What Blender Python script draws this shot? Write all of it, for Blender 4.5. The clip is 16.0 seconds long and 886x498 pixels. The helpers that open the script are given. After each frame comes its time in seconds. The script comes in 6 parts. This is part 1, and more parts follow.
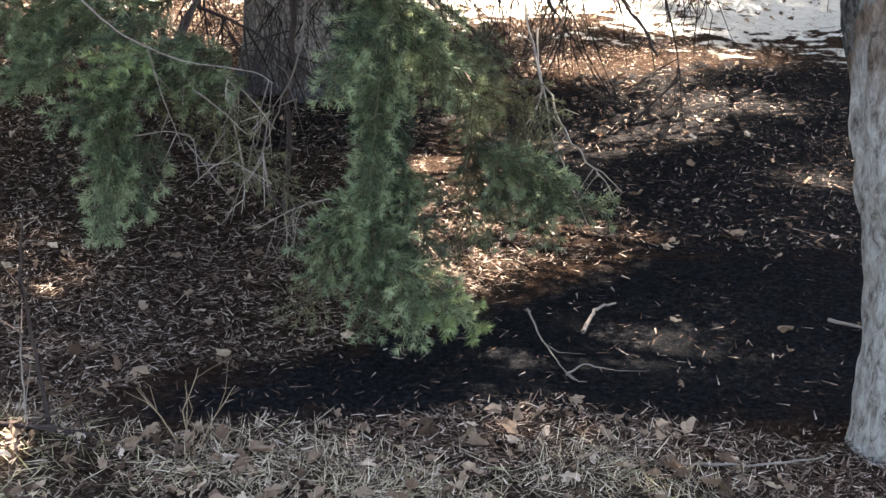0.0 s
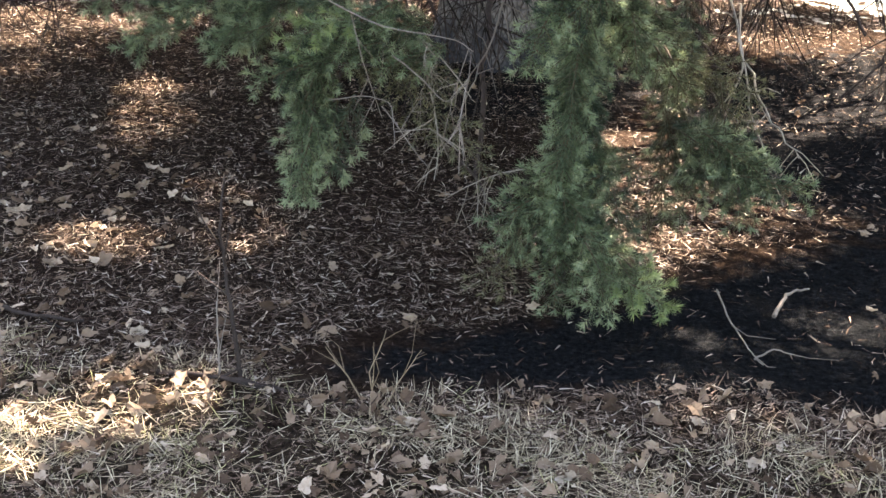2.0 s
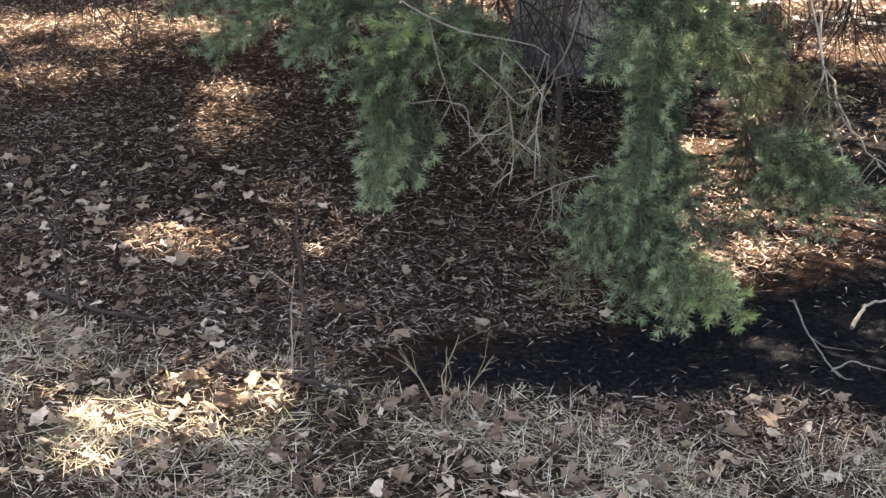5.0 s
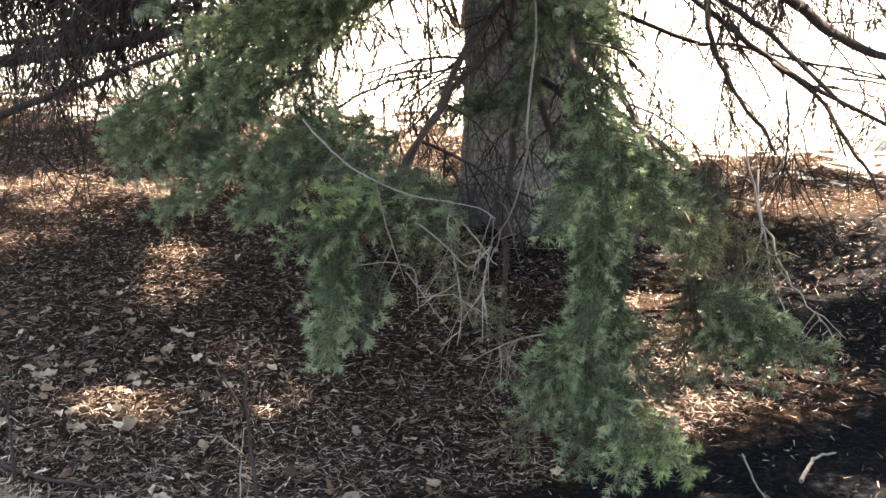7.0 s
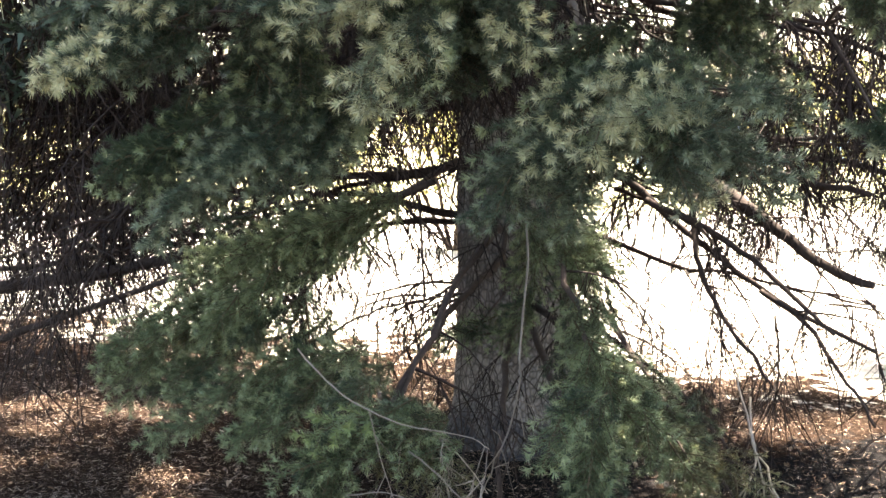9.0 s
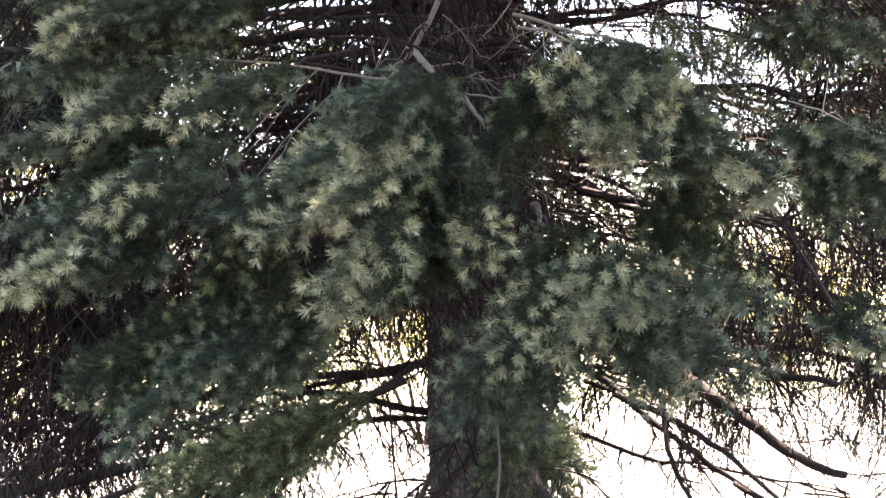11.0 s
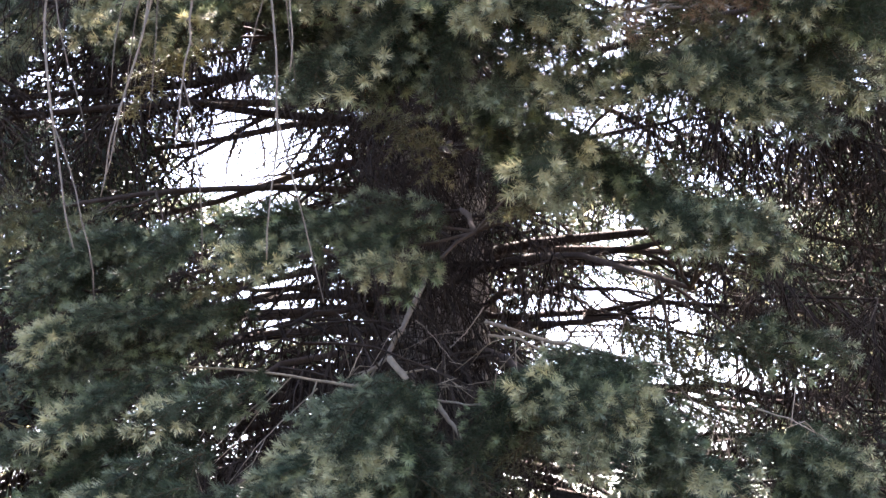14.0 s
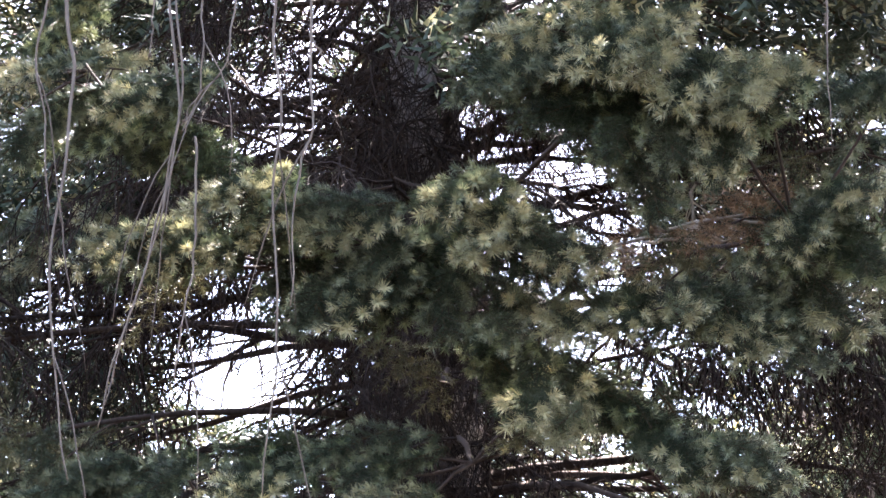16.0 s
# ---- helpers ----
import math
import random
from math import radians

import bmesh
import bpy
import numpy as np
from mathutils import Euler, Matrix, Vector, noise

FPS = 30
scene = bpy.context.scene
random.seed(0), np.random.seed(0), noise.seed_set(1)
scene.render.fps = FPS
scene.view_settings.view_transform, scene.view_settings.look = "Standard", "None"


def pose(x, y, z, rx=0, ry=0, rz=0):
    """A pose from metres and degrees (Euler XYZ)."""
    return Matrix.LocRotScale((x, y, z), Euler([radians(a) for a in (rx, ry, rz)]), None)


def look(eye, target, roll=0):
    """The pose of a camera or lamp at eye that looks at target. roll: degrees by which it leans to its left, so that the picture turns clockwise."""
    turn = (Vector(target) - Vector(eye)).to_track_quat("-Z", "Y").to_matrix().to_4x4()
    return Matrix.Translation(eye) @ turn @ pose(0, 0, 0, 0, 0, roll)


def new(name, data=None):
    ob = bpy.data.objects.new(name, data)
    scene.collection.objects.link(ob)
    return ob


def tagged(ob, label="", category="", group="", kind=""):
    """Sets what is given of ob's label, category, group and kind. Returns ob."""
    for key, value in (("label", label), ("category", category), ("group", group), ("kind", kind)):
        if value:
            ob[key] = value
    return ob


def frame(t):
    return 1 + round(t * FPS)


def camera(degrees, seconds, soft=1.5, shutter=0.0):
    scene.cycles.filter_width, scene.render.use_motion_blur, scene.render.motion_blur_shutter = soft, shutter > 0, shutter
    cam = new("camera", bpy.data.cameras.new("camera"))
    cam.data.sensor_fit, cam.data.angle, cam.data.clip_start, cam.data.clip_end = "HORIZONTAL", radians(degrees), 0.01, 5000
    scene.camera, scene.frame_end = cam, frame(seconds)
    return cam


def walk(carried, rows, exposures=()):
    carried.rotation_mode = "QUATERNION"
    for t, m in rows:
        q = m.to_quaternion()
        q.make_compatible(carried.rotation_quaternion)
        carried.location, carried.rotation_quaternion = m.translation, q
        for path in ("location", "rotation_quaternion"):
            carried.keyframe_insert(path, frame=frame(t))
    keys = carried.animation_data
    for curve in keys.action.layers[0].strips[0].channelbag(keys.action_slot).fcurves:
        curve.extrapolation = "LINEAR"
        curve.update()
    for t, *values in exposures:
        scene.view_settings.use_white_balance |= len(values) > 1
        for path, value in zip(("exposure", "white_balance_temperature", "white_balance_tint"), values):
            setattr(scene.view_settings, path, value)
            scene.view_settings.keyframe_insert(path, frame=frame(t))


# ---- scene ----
cam = camera(36.0, 16.0, soft=1.5)
PATH = [
    (0.0, pose(-0.002, 0.000, 1.600, 69.00, 0.07, 0.45)),
    (0.5, pose(-0.010, 0.001, 1.599, 68.73, 0.05, 2.42)),
    (1.0, pose(-0.018, 0.001, 1.598, 68.50, 0.18, 4.32)),
    (1.5, pose(-0.027, 0.002, 1.597, 68.19, 0.30, 6.40)),
    (2.0, pose(-0.036, 0.003, 1.596, 67.85, 0.22, 8.36)),
    (2.5, pose(-0.041, 0.004, 1.594, 67.47, 0.46, 9.66)),
    (3.0, pose(-0.048, 0.005, 1.593, 67.12, 0.55, 11.28)),
    (3.2, pose(-0.051, 0.006, 1.592, 67.04, 0.41, 11.88)),
    (5.3, pose(-0.047, 0.001, 1.598, 68.58, 0.56, 11.08)),
    (5.5, pose(-0.045, -0.000, 1.600, 69.02, 0.76, 10.52)),
    (6.0, pose(-0.040, -0.004, 1.605, 70.34, 0.74, 9.46)),
    (6.5, pose(-0.038, -0.009, 1.613, 72.25, 0.71, 9.02)),
    (7.0, pose(-0.039, -0.016, 1.621, 74.49, 0.69, 9.13)),
    (7.5, pose(-0.039, -0.022, 1.630, 76.68, 0.49, 9.19)),
    (8.0, pose(-0.039, -0.029, 1.640, 79.20, 0.77, 9.18)),
    (8.5, pose(-0.038, -0.036, 1.649, 81.53, 0.57, 9.03)),
    (10.8, pose(-0.032, -0.063, 1.685, 90.69, 1.69, 7.57)),
    (11.0, pose(-0.032, -0.065, 1.688, 91.57, 1.82, 7.49)),
    (11.5, pose(-0.031, -0.072, 1.697, 93.79, 2.07, 7.32)),
    (12.0, pose(-0.029, -0.078, 1.706, 95.95, 2.00, 6.91)),
    (12.5, pose(-0.028, -0.084, 1.714, 98.11, 2.41, 6.57)),
    (13.0, pose(-0.028, -0.090, 1.722, 100.07, 2.36, 6.53)),
    (13.5, pose(-0.027, -0.095, 1.729, 101.86, 2.25, 6.41)),
    (14.0, pose(-0.027, -0.100, 1.735, 103.60, 1.94, 6.36)),
    (14.5, pose(-0.027, -0.107, 1.744, 105.87, 1.58, 6.44)),
    (15.0, pose(-0.027, -0.113, 1.753, 107.98, 1.60, 6.25)),
    (15.5, pose(-0.026, -0.119, 1.761, 110.23, 1.60, 6.15)),
    (16.0, pose(-0.026, -0.126, 1.771, 112.58, 1.55, 6.10)),
]
walk(cam, PATH, [(0.0, 4.95, 7200, 13), (3.0, 5.15, 7550, 12), (9.0, 5.05, 7350, 12), (11.5, 4.98, 6850, 20), (16.0, 4.93, 6600, 21)])

# ---- world and sun ----
SUN_AZ, SUN_EL = -3.0, 60.0          # degrees: clockwise from +y, above the horizon
wd = bpy.data.worlds.new("sky_world")
scene.world = wd
wd.use_nodes = True
wn = wd.node_tree.nodes
sky = wn.new("ShaderNodeTexSky")
sky.sky_type, sky.sun_disc = "NISHITA", False
sky.sun_elevation, sky.sun_rotation = radians(SUN_EL), radians(SUN_AZ)
sky.dust_density = 2.0
wd.node_tree.links.new(sky.outputs[0], wn["Background"].inputs[0])
wn["Background"].inputs[1].default_value = 0.05
sun = new("sun", bpy.data.lights.new("sun", "SUN"))
sun.data.energy, sun.data.angle, sun.data.color = 5.0, radians(0.53), (1.0, 0.96, 0.9)
sdir = Vector((math.sin(radians(SUN_AZ)) * math.cos(radians(SUN_EL)), math.cos(radians(SUN_AZ)) * math.cos(radians(SUN_EL)), math.sin(radians(SUN_EL))))
sun.matrix_world = look(sdir * 60, (0, 0, 0))

# ---- materials ----


class Mat:
    """A node material under construction."""

    def __init__(self, name, rough=0.8, spec=0.3):
        self.m = bpy.data.materials.new(name)
        self.m.use_nodes = True
        self.t = self.m.node_tree
        self.b = self.t.nodes["Principled BSDF"]
        self.b.inputs["Roughness"].default_value = rough
        self.b.inputs["Specular IOR Level"].default_value = spec
        self.co = self.node("ShaderNodeTexCoord")

    def node(self, kind, **sets):
        n = self.t.nodes.new(kind)
        for k, v in sets.items():
            n.inputs[k].default_value = v
        return n

    def link(self, a, b):
        self.t.links.new(a, b)

    def noise(self, scale, detail=4.0, rough=0.6, stretch=None, src="Object", distort=0.0):
        n = self.node("ShaderNodeTexNoise", Scale=scale, Detail=detail, Roughness=rough, Distortion=distort)
        if stretch:
            mp = self.node("ShaderNodeMapping", Scale=stretch)
            self.link(self.co.outputs[src], mp.inputs["Vector"])
            self.link(mp.outputs[0], n.inputs["Vector"])
        else:
            self.link(self.co.outputs[src], n.inputs["Vector"])
        return n.outputs["Fac"]

    def ramp(self, fac, *stops):
        r = self.node("ShaderNodeValToRGB")
        e = r.color_ramp.elements
        while len(e) < len(stops):
            e.new(0.5)
        for k, (p, c) in enumerate(stops):
            e[k].position, e[k].color = p, (*c, 1)
        self.link(fac, r.inputs[0])
        return r.outputs[0]

    def mix(self, fac, a, b, mode="MIX"):
        n = self.node("ShaderNodeMix")
        n.data_type, n.blend_type = "RGBA", mode
        for i, v in ((0, fac), (6, a), (7, b)):
            if hasattr(v, "links"):
                self.link(v, n.inputs[i])
            else:
                n.inputs[i].default_value = v if i == 0 else (*v, 1)
        return n.outputs[2]

    def math(self, op, a, b=0.0):
        n = self.node("ShaderNodeMath")
        n.operation = op
        for i, v in ((0, a), (1, b)):
            if hasattr(v, "links"):
                self.link(v, n.inputs[i])
            else:
                n.inputs[i].default_value = v
        return n.outputs[0]

    def island(self):
        return self.node("ShaderNodeNewGeometry").outputs["Random Per Island"]

    def each(self):
        return self.node("ShaderNodeObjectInfo").outputs["Random"]

    def color(self, c):
        self.link(c, self.b.inputs["Base Color"])
        return self

    def bump(self, h, strength=0.5, dist=0.01):
        n = self.node("ShaderNodeBump", Strength=strength, Distance=dist)
        self.link(h, n.inputs["Height"])
        self.link(n.outputs[0], self.b.inputs["Normal"])
        return self

    def thin(self, amount, c):
        """Light passing through a thin leaf."""
        tr = self.node("ShaderNodeBsdfTranslucent")
        self.link(c, tr.inputs[0])
        mx = self.node("ShaderNodeMixShader", Fac=amount)
        out = self.t.nodes["Material Output"]
        self.link(self.b.outputs[0], mx.inputs[1])
        self.link(tr.outputs[0], mx.inputs[2])
        self.link(mx.outputs[0], out.inputs[0])
        return self


def needle_mat(name, a, b, c):
    m = Mat(name, 0.5, 0.2)
    n = m.ramp(m.noise(16, 2, 0.5), (0.3, (0, 0, 0)), (0.7, (1, 1, 1)))
    f = m.math("ADD", m.math("MULTIPLY", m.island(), 0.34), m.math("MULTIPLY", m.each(), 0.33))
    f = m.math("ADD", f, m.math("MULTIPLY", n, 0.33))
    col = m.ramp(f, (0.15, a), (0.5, b), (0.88, c))
    m.color(col)
    m.thin(0.12, col)
    return m.m


NEEDLE = needle_mat("spruce_needle", (0.015, 0.024, 0.015), (0.036, 0.051, 0.030), (0.086, 0.100, 0.063))
# tips paler than inner needles: new growth, with sky light painted in as well
GREEN_TIP = needle_mat("spruce_needle_outer", (0.064, 0.080, 0.049), (0.123, 0.138, 0.083), (0.203, 0.212, 0.132))
DEEP_NEEDLE = needle_mat("spruce_needle_inner", (0.013, 0.022, 0.012), (0.031, 0.046, 0.025), (0.071, 0.088, 0.049))
# brighter copy for low boughs, with bounced light put into the colour
LOW_LIT_NEEDLE = needle_mat("spruce_needle_low_lit", (0.028, 0.042, 0.019), (0.068, 0.090, 0.043), (0.144, 0.168, 0.083))
DEEP_TIP = needle_mat("spruce_needle_tip", (0.086, 0.110, 0.057), (0.155, 0.180, 0.094), (0.246, 0.260, 0.137))
GRASS_TIP = needle_mat("spruce_needle_grassy", (0.096, 0.125, 0.049), (0.161, 0.190, 0.073), (0.246, 0.260, 0.108))
YOUNG = needle_mat("spruce_needle_new", (0.178, 0.182, 0.105), (0.305, 0.293, 0.168), (0.455, 0.405, 0.228))
FADED = needle_mat("spruce_needle_faded", (0.05, 0.055, 0.028), (0.09, 0.088, 0.042), (0.14, 0.118, 0.055))
DRY = needle_mat("spruce_needle_dry", (0.11, 0.068, 0.038), (0.17, 0.105, 0.058), (0.25, 0.165, 0.095))


def wood_mat(name, dark, light, scale=60.0, stretch=(1, 1, 0.3)):
    m = Mat(name, 0.9, 0.05)
    f = m.noise(scale, 5, 0.65, stretch)
    g = m.math("ADD", m.math("MULTIPLY", f, 0.6), m.math("MULTIPLY", m.island(), 0.4))
    m.color(m.ramp(g, (0.25, dark), (0.75, light)))
    m.bump(f, 0.4, 0.004)
    return m.m


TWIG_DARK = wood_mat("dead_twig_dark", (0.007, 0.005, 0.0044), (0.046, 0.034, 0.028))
TWIG_GREY = wood_mat("hanging_twig_bark", (0.07, 0.055, 0.045), (0.19, 0.155, 0.125))
TWIG_PALE = wood_mat("dead_twig_pale", (0.10, 0.08, 0.062), (0.27, 0.22, 0.17))
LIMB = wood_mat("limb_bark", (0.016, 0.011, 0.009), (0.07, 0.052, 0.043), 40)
STEM = wood_mat("shoot_stem", (0.03, 0.024, 0.015), (0.08, 0.06, 0.036))


STALK = wood_mat("dry_stalk", (0.07, 0.048, 0.03), (0.22, 0.16, 0.1))


def bark_mat():
    m = Mat("spruce_bark", 0.95, 0.03)
    v = m.node("ShaderNodeTexVoronoi", Scale=38.0)
    v.feature = "DISTANCE_TO_EDGE"
    mp = m.node("ShaderNodeMapping", Scale=(1, 1, 0.7))
    m.link(m.co.outputs["Object"], mp.inputs[0])
    m.link(mp.outputs[0], v.inputs["Vector"])
    n = m.noise(35, 6, 0.7, (1, 1, 0.4))
    big = m.noise(4, 3, 0.5)
    base = m.ramp(n, (0.3, (0.085, 0.07, 0.062)), (0.55, (0.2, 0.165, 0.148)), (0.75, (0.34, 0.295, 0.265)))
    base = m.mix(m.math("MULTIPLY", big, 0.5), base, (0.13, 0.125, 0.11))
    crack = m.ramp(v.outputs["Distance"], (0.0, (0.45, 0.45, 0.45)), (0.18, (1, 1, 1)))
    base = m.mix(1.0, base, crack, "MULTIPLY")
    # blackish towards the foot of the trunk
    sep = m.node("ShaderNodeSeparateXYZ")
    m.link(m.co.outputs["Object"], sep.inputs[0])
    foot_dark = m.math("SUBTRACT", m.math("MULTIPLY_ADD", m.noise(6, 4, 0.6), 0.7), sep.outputs[2])
    foot_dark.node.inputs[0].links[0].from_node.inputs[2].default_value = 0.0
    sf = m.ramp(foot_dark, (0.0, (0, 0, 0)), (0.22, (1, 1, 1)))
    base = m.mix(m.math("MULTIPLY", sf, 0.85), base, (0.016, 0.017, 0.021))
    m.color(base)
    h = m.math("ADD", m.math("MULTIPLY", v.outputs["Distance"], 1.5), n)
    return m.bump(h, 0.9, 0.02).m


BARK = bark_mat()


def grey_bark_mat():
    """Rough lichened bark above, torn off to weathered wood below."""
    m = Mat("grey_bark", 0.95, 0.08)
    n = m.noise(48, 7, 0.72, (1, 1, 0.55))
    patch = m.noise(6, 4, 0.6, (1, 1, 0.45), distort=0.8)
    lich = m.noise(34, 5, 0.65)
    rough = m.ramp(n, (0.36, (0.012, 0.011, 0.01)), (0.5, (0.075, 0.068, 0.06)), (0.66, (0.23, 0.213, 0.19)))
    rough = m.mix(m.ramp(lich, (0.56, (0, 0, 0)), (0.63, (0.75, 0.75, 0.75))), rough, (0.2, 0.205, 0.165))
    groove = m.noise(52, 8, 0.75, (1, 1, 0.38), distort=0.6)
    bare = m.ramp(groove, (0.34, (0.05, 0.04, 0.033)), (0.46, (0.24, 0.21, 0.18)), (0.64, (0.46, 0.42, 0.37)))
    sep = m.node("ShaderNodeSeparateXYZ")
    m.link(m.co.outputs["Object"], sep.inputs[0])
    low = m.math("SUBTRACT", 1.12, sep.outputs[2])
    h = m.math("ADD", m.math("MULTIPLY", low, 1.2), m.math("MULTIPLY", patch, 1.1))
    f = m.ramp(h, (0.66, (0, 0, 0)), (0.72, (1, 1, 1)))
    torn = m.ramp(h, (0.64, (0, 0, 0)), (0.70, (0.85, 0.85, 0.85)), (0.80, (0.6, 0.6, 0.6)), (0.92, (0, 0, 0)))
    c = m.mix(f, rough, bare)
    c = m.mix(torn, c, m.ramp(groove, (0.35, (0.035, 0.018, 0.01)), (0.65, (0.2, 0.125, 0.075))))
    m.color(c)
    return m.bump(m.math("ADD", n, groove), 1.0, 0.03).m


GREY_BARK = grey_bark_mat()


def leaf_mat(name, *stops):
    m = Mat(name, 0.8, 0.08)
    f = m.math("ADD", m.math("MULTIPLY", m.island(), 0.8), m.math("MULTIPLY", m.noise(60, 3), 0.25))
    col = m.ramp(f, *stops)
    m.color(col)
    m.thin(0.15, col)
    return m.m


LEAF_DRY = leaf_mat("dry_leaf", (0.1, (0.032, 0.019, 0.012)), (0.45, (0.095, 0.06, 0.038)), (0.8, (0.21, 0.148, 0.1)), (1.0, (0.44, 0.35, 0.26)))
LITTER = leaf_mat("needle_litter", (0.16, (0.012, 0.007, 0.005)), (0.55, (0.058, 0.036, 0.025)), (0.8, (0.18, 0.128, 0.094)), (0.98, (0.42, 0.345, 0.27)))
STRAW = leaf_mat("dead_grass", (0.1, (0.13, 0.095, 0.06)), (0.5, (0.29, 0.228, 0.148)), (0.9, (0.47, 0.39, 0.27)))
OLIVE = leaf_mat("olive_grass", (0.1, (0.11, 0.10, 0.045)), (0.5, (0.21, 0.19, 0.09)), (0.9, (0.34, 0.3, 0.15)))
GLOW_LEAF = leaf_mat("autumn_leaf", (0.1, (0.09, 0.10, 0.04)), (0.5, (0.19, 0.19, 0.08)), (0.95, (0.34, 0.27, 0.11)))
ORANGE = leaf_mat("orange_leaf", (0.1, (0.36, 0.17, 0.08)), (0.9, (0.5, 0.28, 0.15)))


def ground_mat():
    """Needle mould, a black patch, pale verge and road strip by place."""
    m = Mat("forest_floor", 1.0, 0.0)
    sep = m.node("ShaderNodeSeparateXYZ")
    m.link(m.co.outputs["Object"], sep.inputs[0])
    X, Y = sep.outputs[0], sep.outputs[1]
    fine = m.noise(55, 8, 0.75)
    mid = m.noise(9, 5, 0.6)
    big = m.noise(1.6, 4, 0.55)
    mould = m.ramp(fine, (0.35, (0.006, 0.0036, 0.0028)), (0.55, (0.023, 0.015, 0.011)), (0.78, (0.11, 0.076, 0.056)))
    mould = m.mix(m.math("MULTIPLY", mid, 0.5), mould, (0.02, 0.0125, 0.009))
    # verge of dead grass at the near side
    verge = m.ramp(fine, (0.38, (0.009, 0.0065, 0.005)), (0.6, (0.036, 0.026, 0.018)), (0.85, (0.15, 0.115, 0.08)))
    edge = m.math("SUBTRACT", m.math("SUBTRACT", 2.84, m.math("MULTIPLY", m.math("MINIMUM", X, 0.0), 0.16)), m.math("MULTIPLY", m.math("MAXIMUM", m.math("SUBTRACT", X, 0.35), 0.0), 0.9))
    vf = m.math("ADD", m.math("SUBTRACT", edge, Y), m.math("MULTIPLY", m.math("SUBTRACT", mid, 0.5), 1.0))
    c = m.mix(m.ramp(vf, (0.0, (0, 0, 0)), (0.3, (1, 1, 1))), mould, verge)
    # black patch with a ragged edge
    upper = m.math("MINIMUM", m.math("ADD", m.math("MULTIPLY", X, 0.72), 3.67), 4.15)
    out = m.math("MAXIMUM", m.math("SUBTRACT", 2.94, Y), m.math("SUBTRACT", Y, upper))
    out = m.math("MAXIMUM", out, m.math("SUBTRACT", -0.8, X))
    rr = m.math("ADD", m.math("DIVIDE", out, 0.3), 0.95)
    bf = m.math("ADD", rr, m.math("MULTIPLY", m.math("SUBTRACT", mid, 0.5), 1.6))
    near_black = m.ramp(fine, (0.32, (0.003, 0.003, 0.0031)), (0.55, (0.0105, 0.0103, 0.0106)), (0.75, (0.034, 0.033, 0.033)))
    c = m.mix(m.ramp(bf, (0.55, (1, 1, 1)), (1.35, (0, 0, 0))), c, near_black)
    # the same near-black tone round the trunk
    tx = m.math("DIVIDE", m.math("SUBTRACT", X, -0.6), 0.75)
    ty = m.math("DIVIDE", m.math("SUBTRACT", Y, 5.7), 0.6)
    tf = m.math("ADD", m.math("ADD", m.math("MULTIPLY", tx, tx), m.math("MULTIPLY", ty, ty)), m.math("MULTIPLY", m.math("SUBTRACT", mid, 0.5), 1.5))
    c = m.mix(m.ramp(tf, (0.6, (0.8, 0.8, 0.8)), (1.2, (0, 0, 0))), c, near_black)
    # darker, near-black floor beyond it, right of the trunk
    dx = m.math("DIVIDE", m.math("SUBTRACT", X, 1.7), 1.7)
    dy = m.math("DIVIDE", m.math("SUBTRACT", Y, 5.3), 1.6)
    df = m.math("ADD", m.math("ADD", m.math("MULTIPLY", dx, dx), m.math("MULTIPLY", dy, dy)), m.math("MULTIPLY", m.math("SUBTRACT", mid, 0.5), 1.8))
    c = m.mix(m.ramp(df, (0.7, (0.9, 0.9, 0.9)), (1.5, (0, 0, 0))), c, near_black)
    # pale ground past the trees; its patchy near edge also paints sunlit floor pale
    pale = m.ramp(m.noise(14, 6, 0.7), (0.3, (0.34, 0.31, 0.26)), (0.7, (0.5, 0.47, 0.4)))
    lawn = m.ramp(m.noise(20, 6, 0.7), (0.3, (0.2, 0.19, 0.11)), (0.7, (0.38, 0.36, 0.24)))
    pf = m.math("ADD", m.math("ADD", m.math("ADD", m.math("SUBTRACT", Y, 7.9), m.math("MULTIPLY", X, 0.35)), m.math("MULTIPLY", m.math("SUBTRACT", mid, 0.5), 3.4)), m.math("MULTIPLY", m.math("SUBTRACT", big, 0.5), 3.0))
    c = m.mix(m.ramp(pf, (0.0, (0, 0, 0)), (0.25, (1, 1, 1))), c, pale)
    lf = m.math("SUBTRACT", Y, 19.0)
    c = m.mix(m.ramp(lf, (0.0, (0, 0, 0)), (0.5, (1, 1, 1))), c, lawn)
    m.color(c)
    return m.bump(m.math("ADD", fine, mid), 1.0, 0.03).m


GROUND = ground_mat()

# ---- mesh tools ----


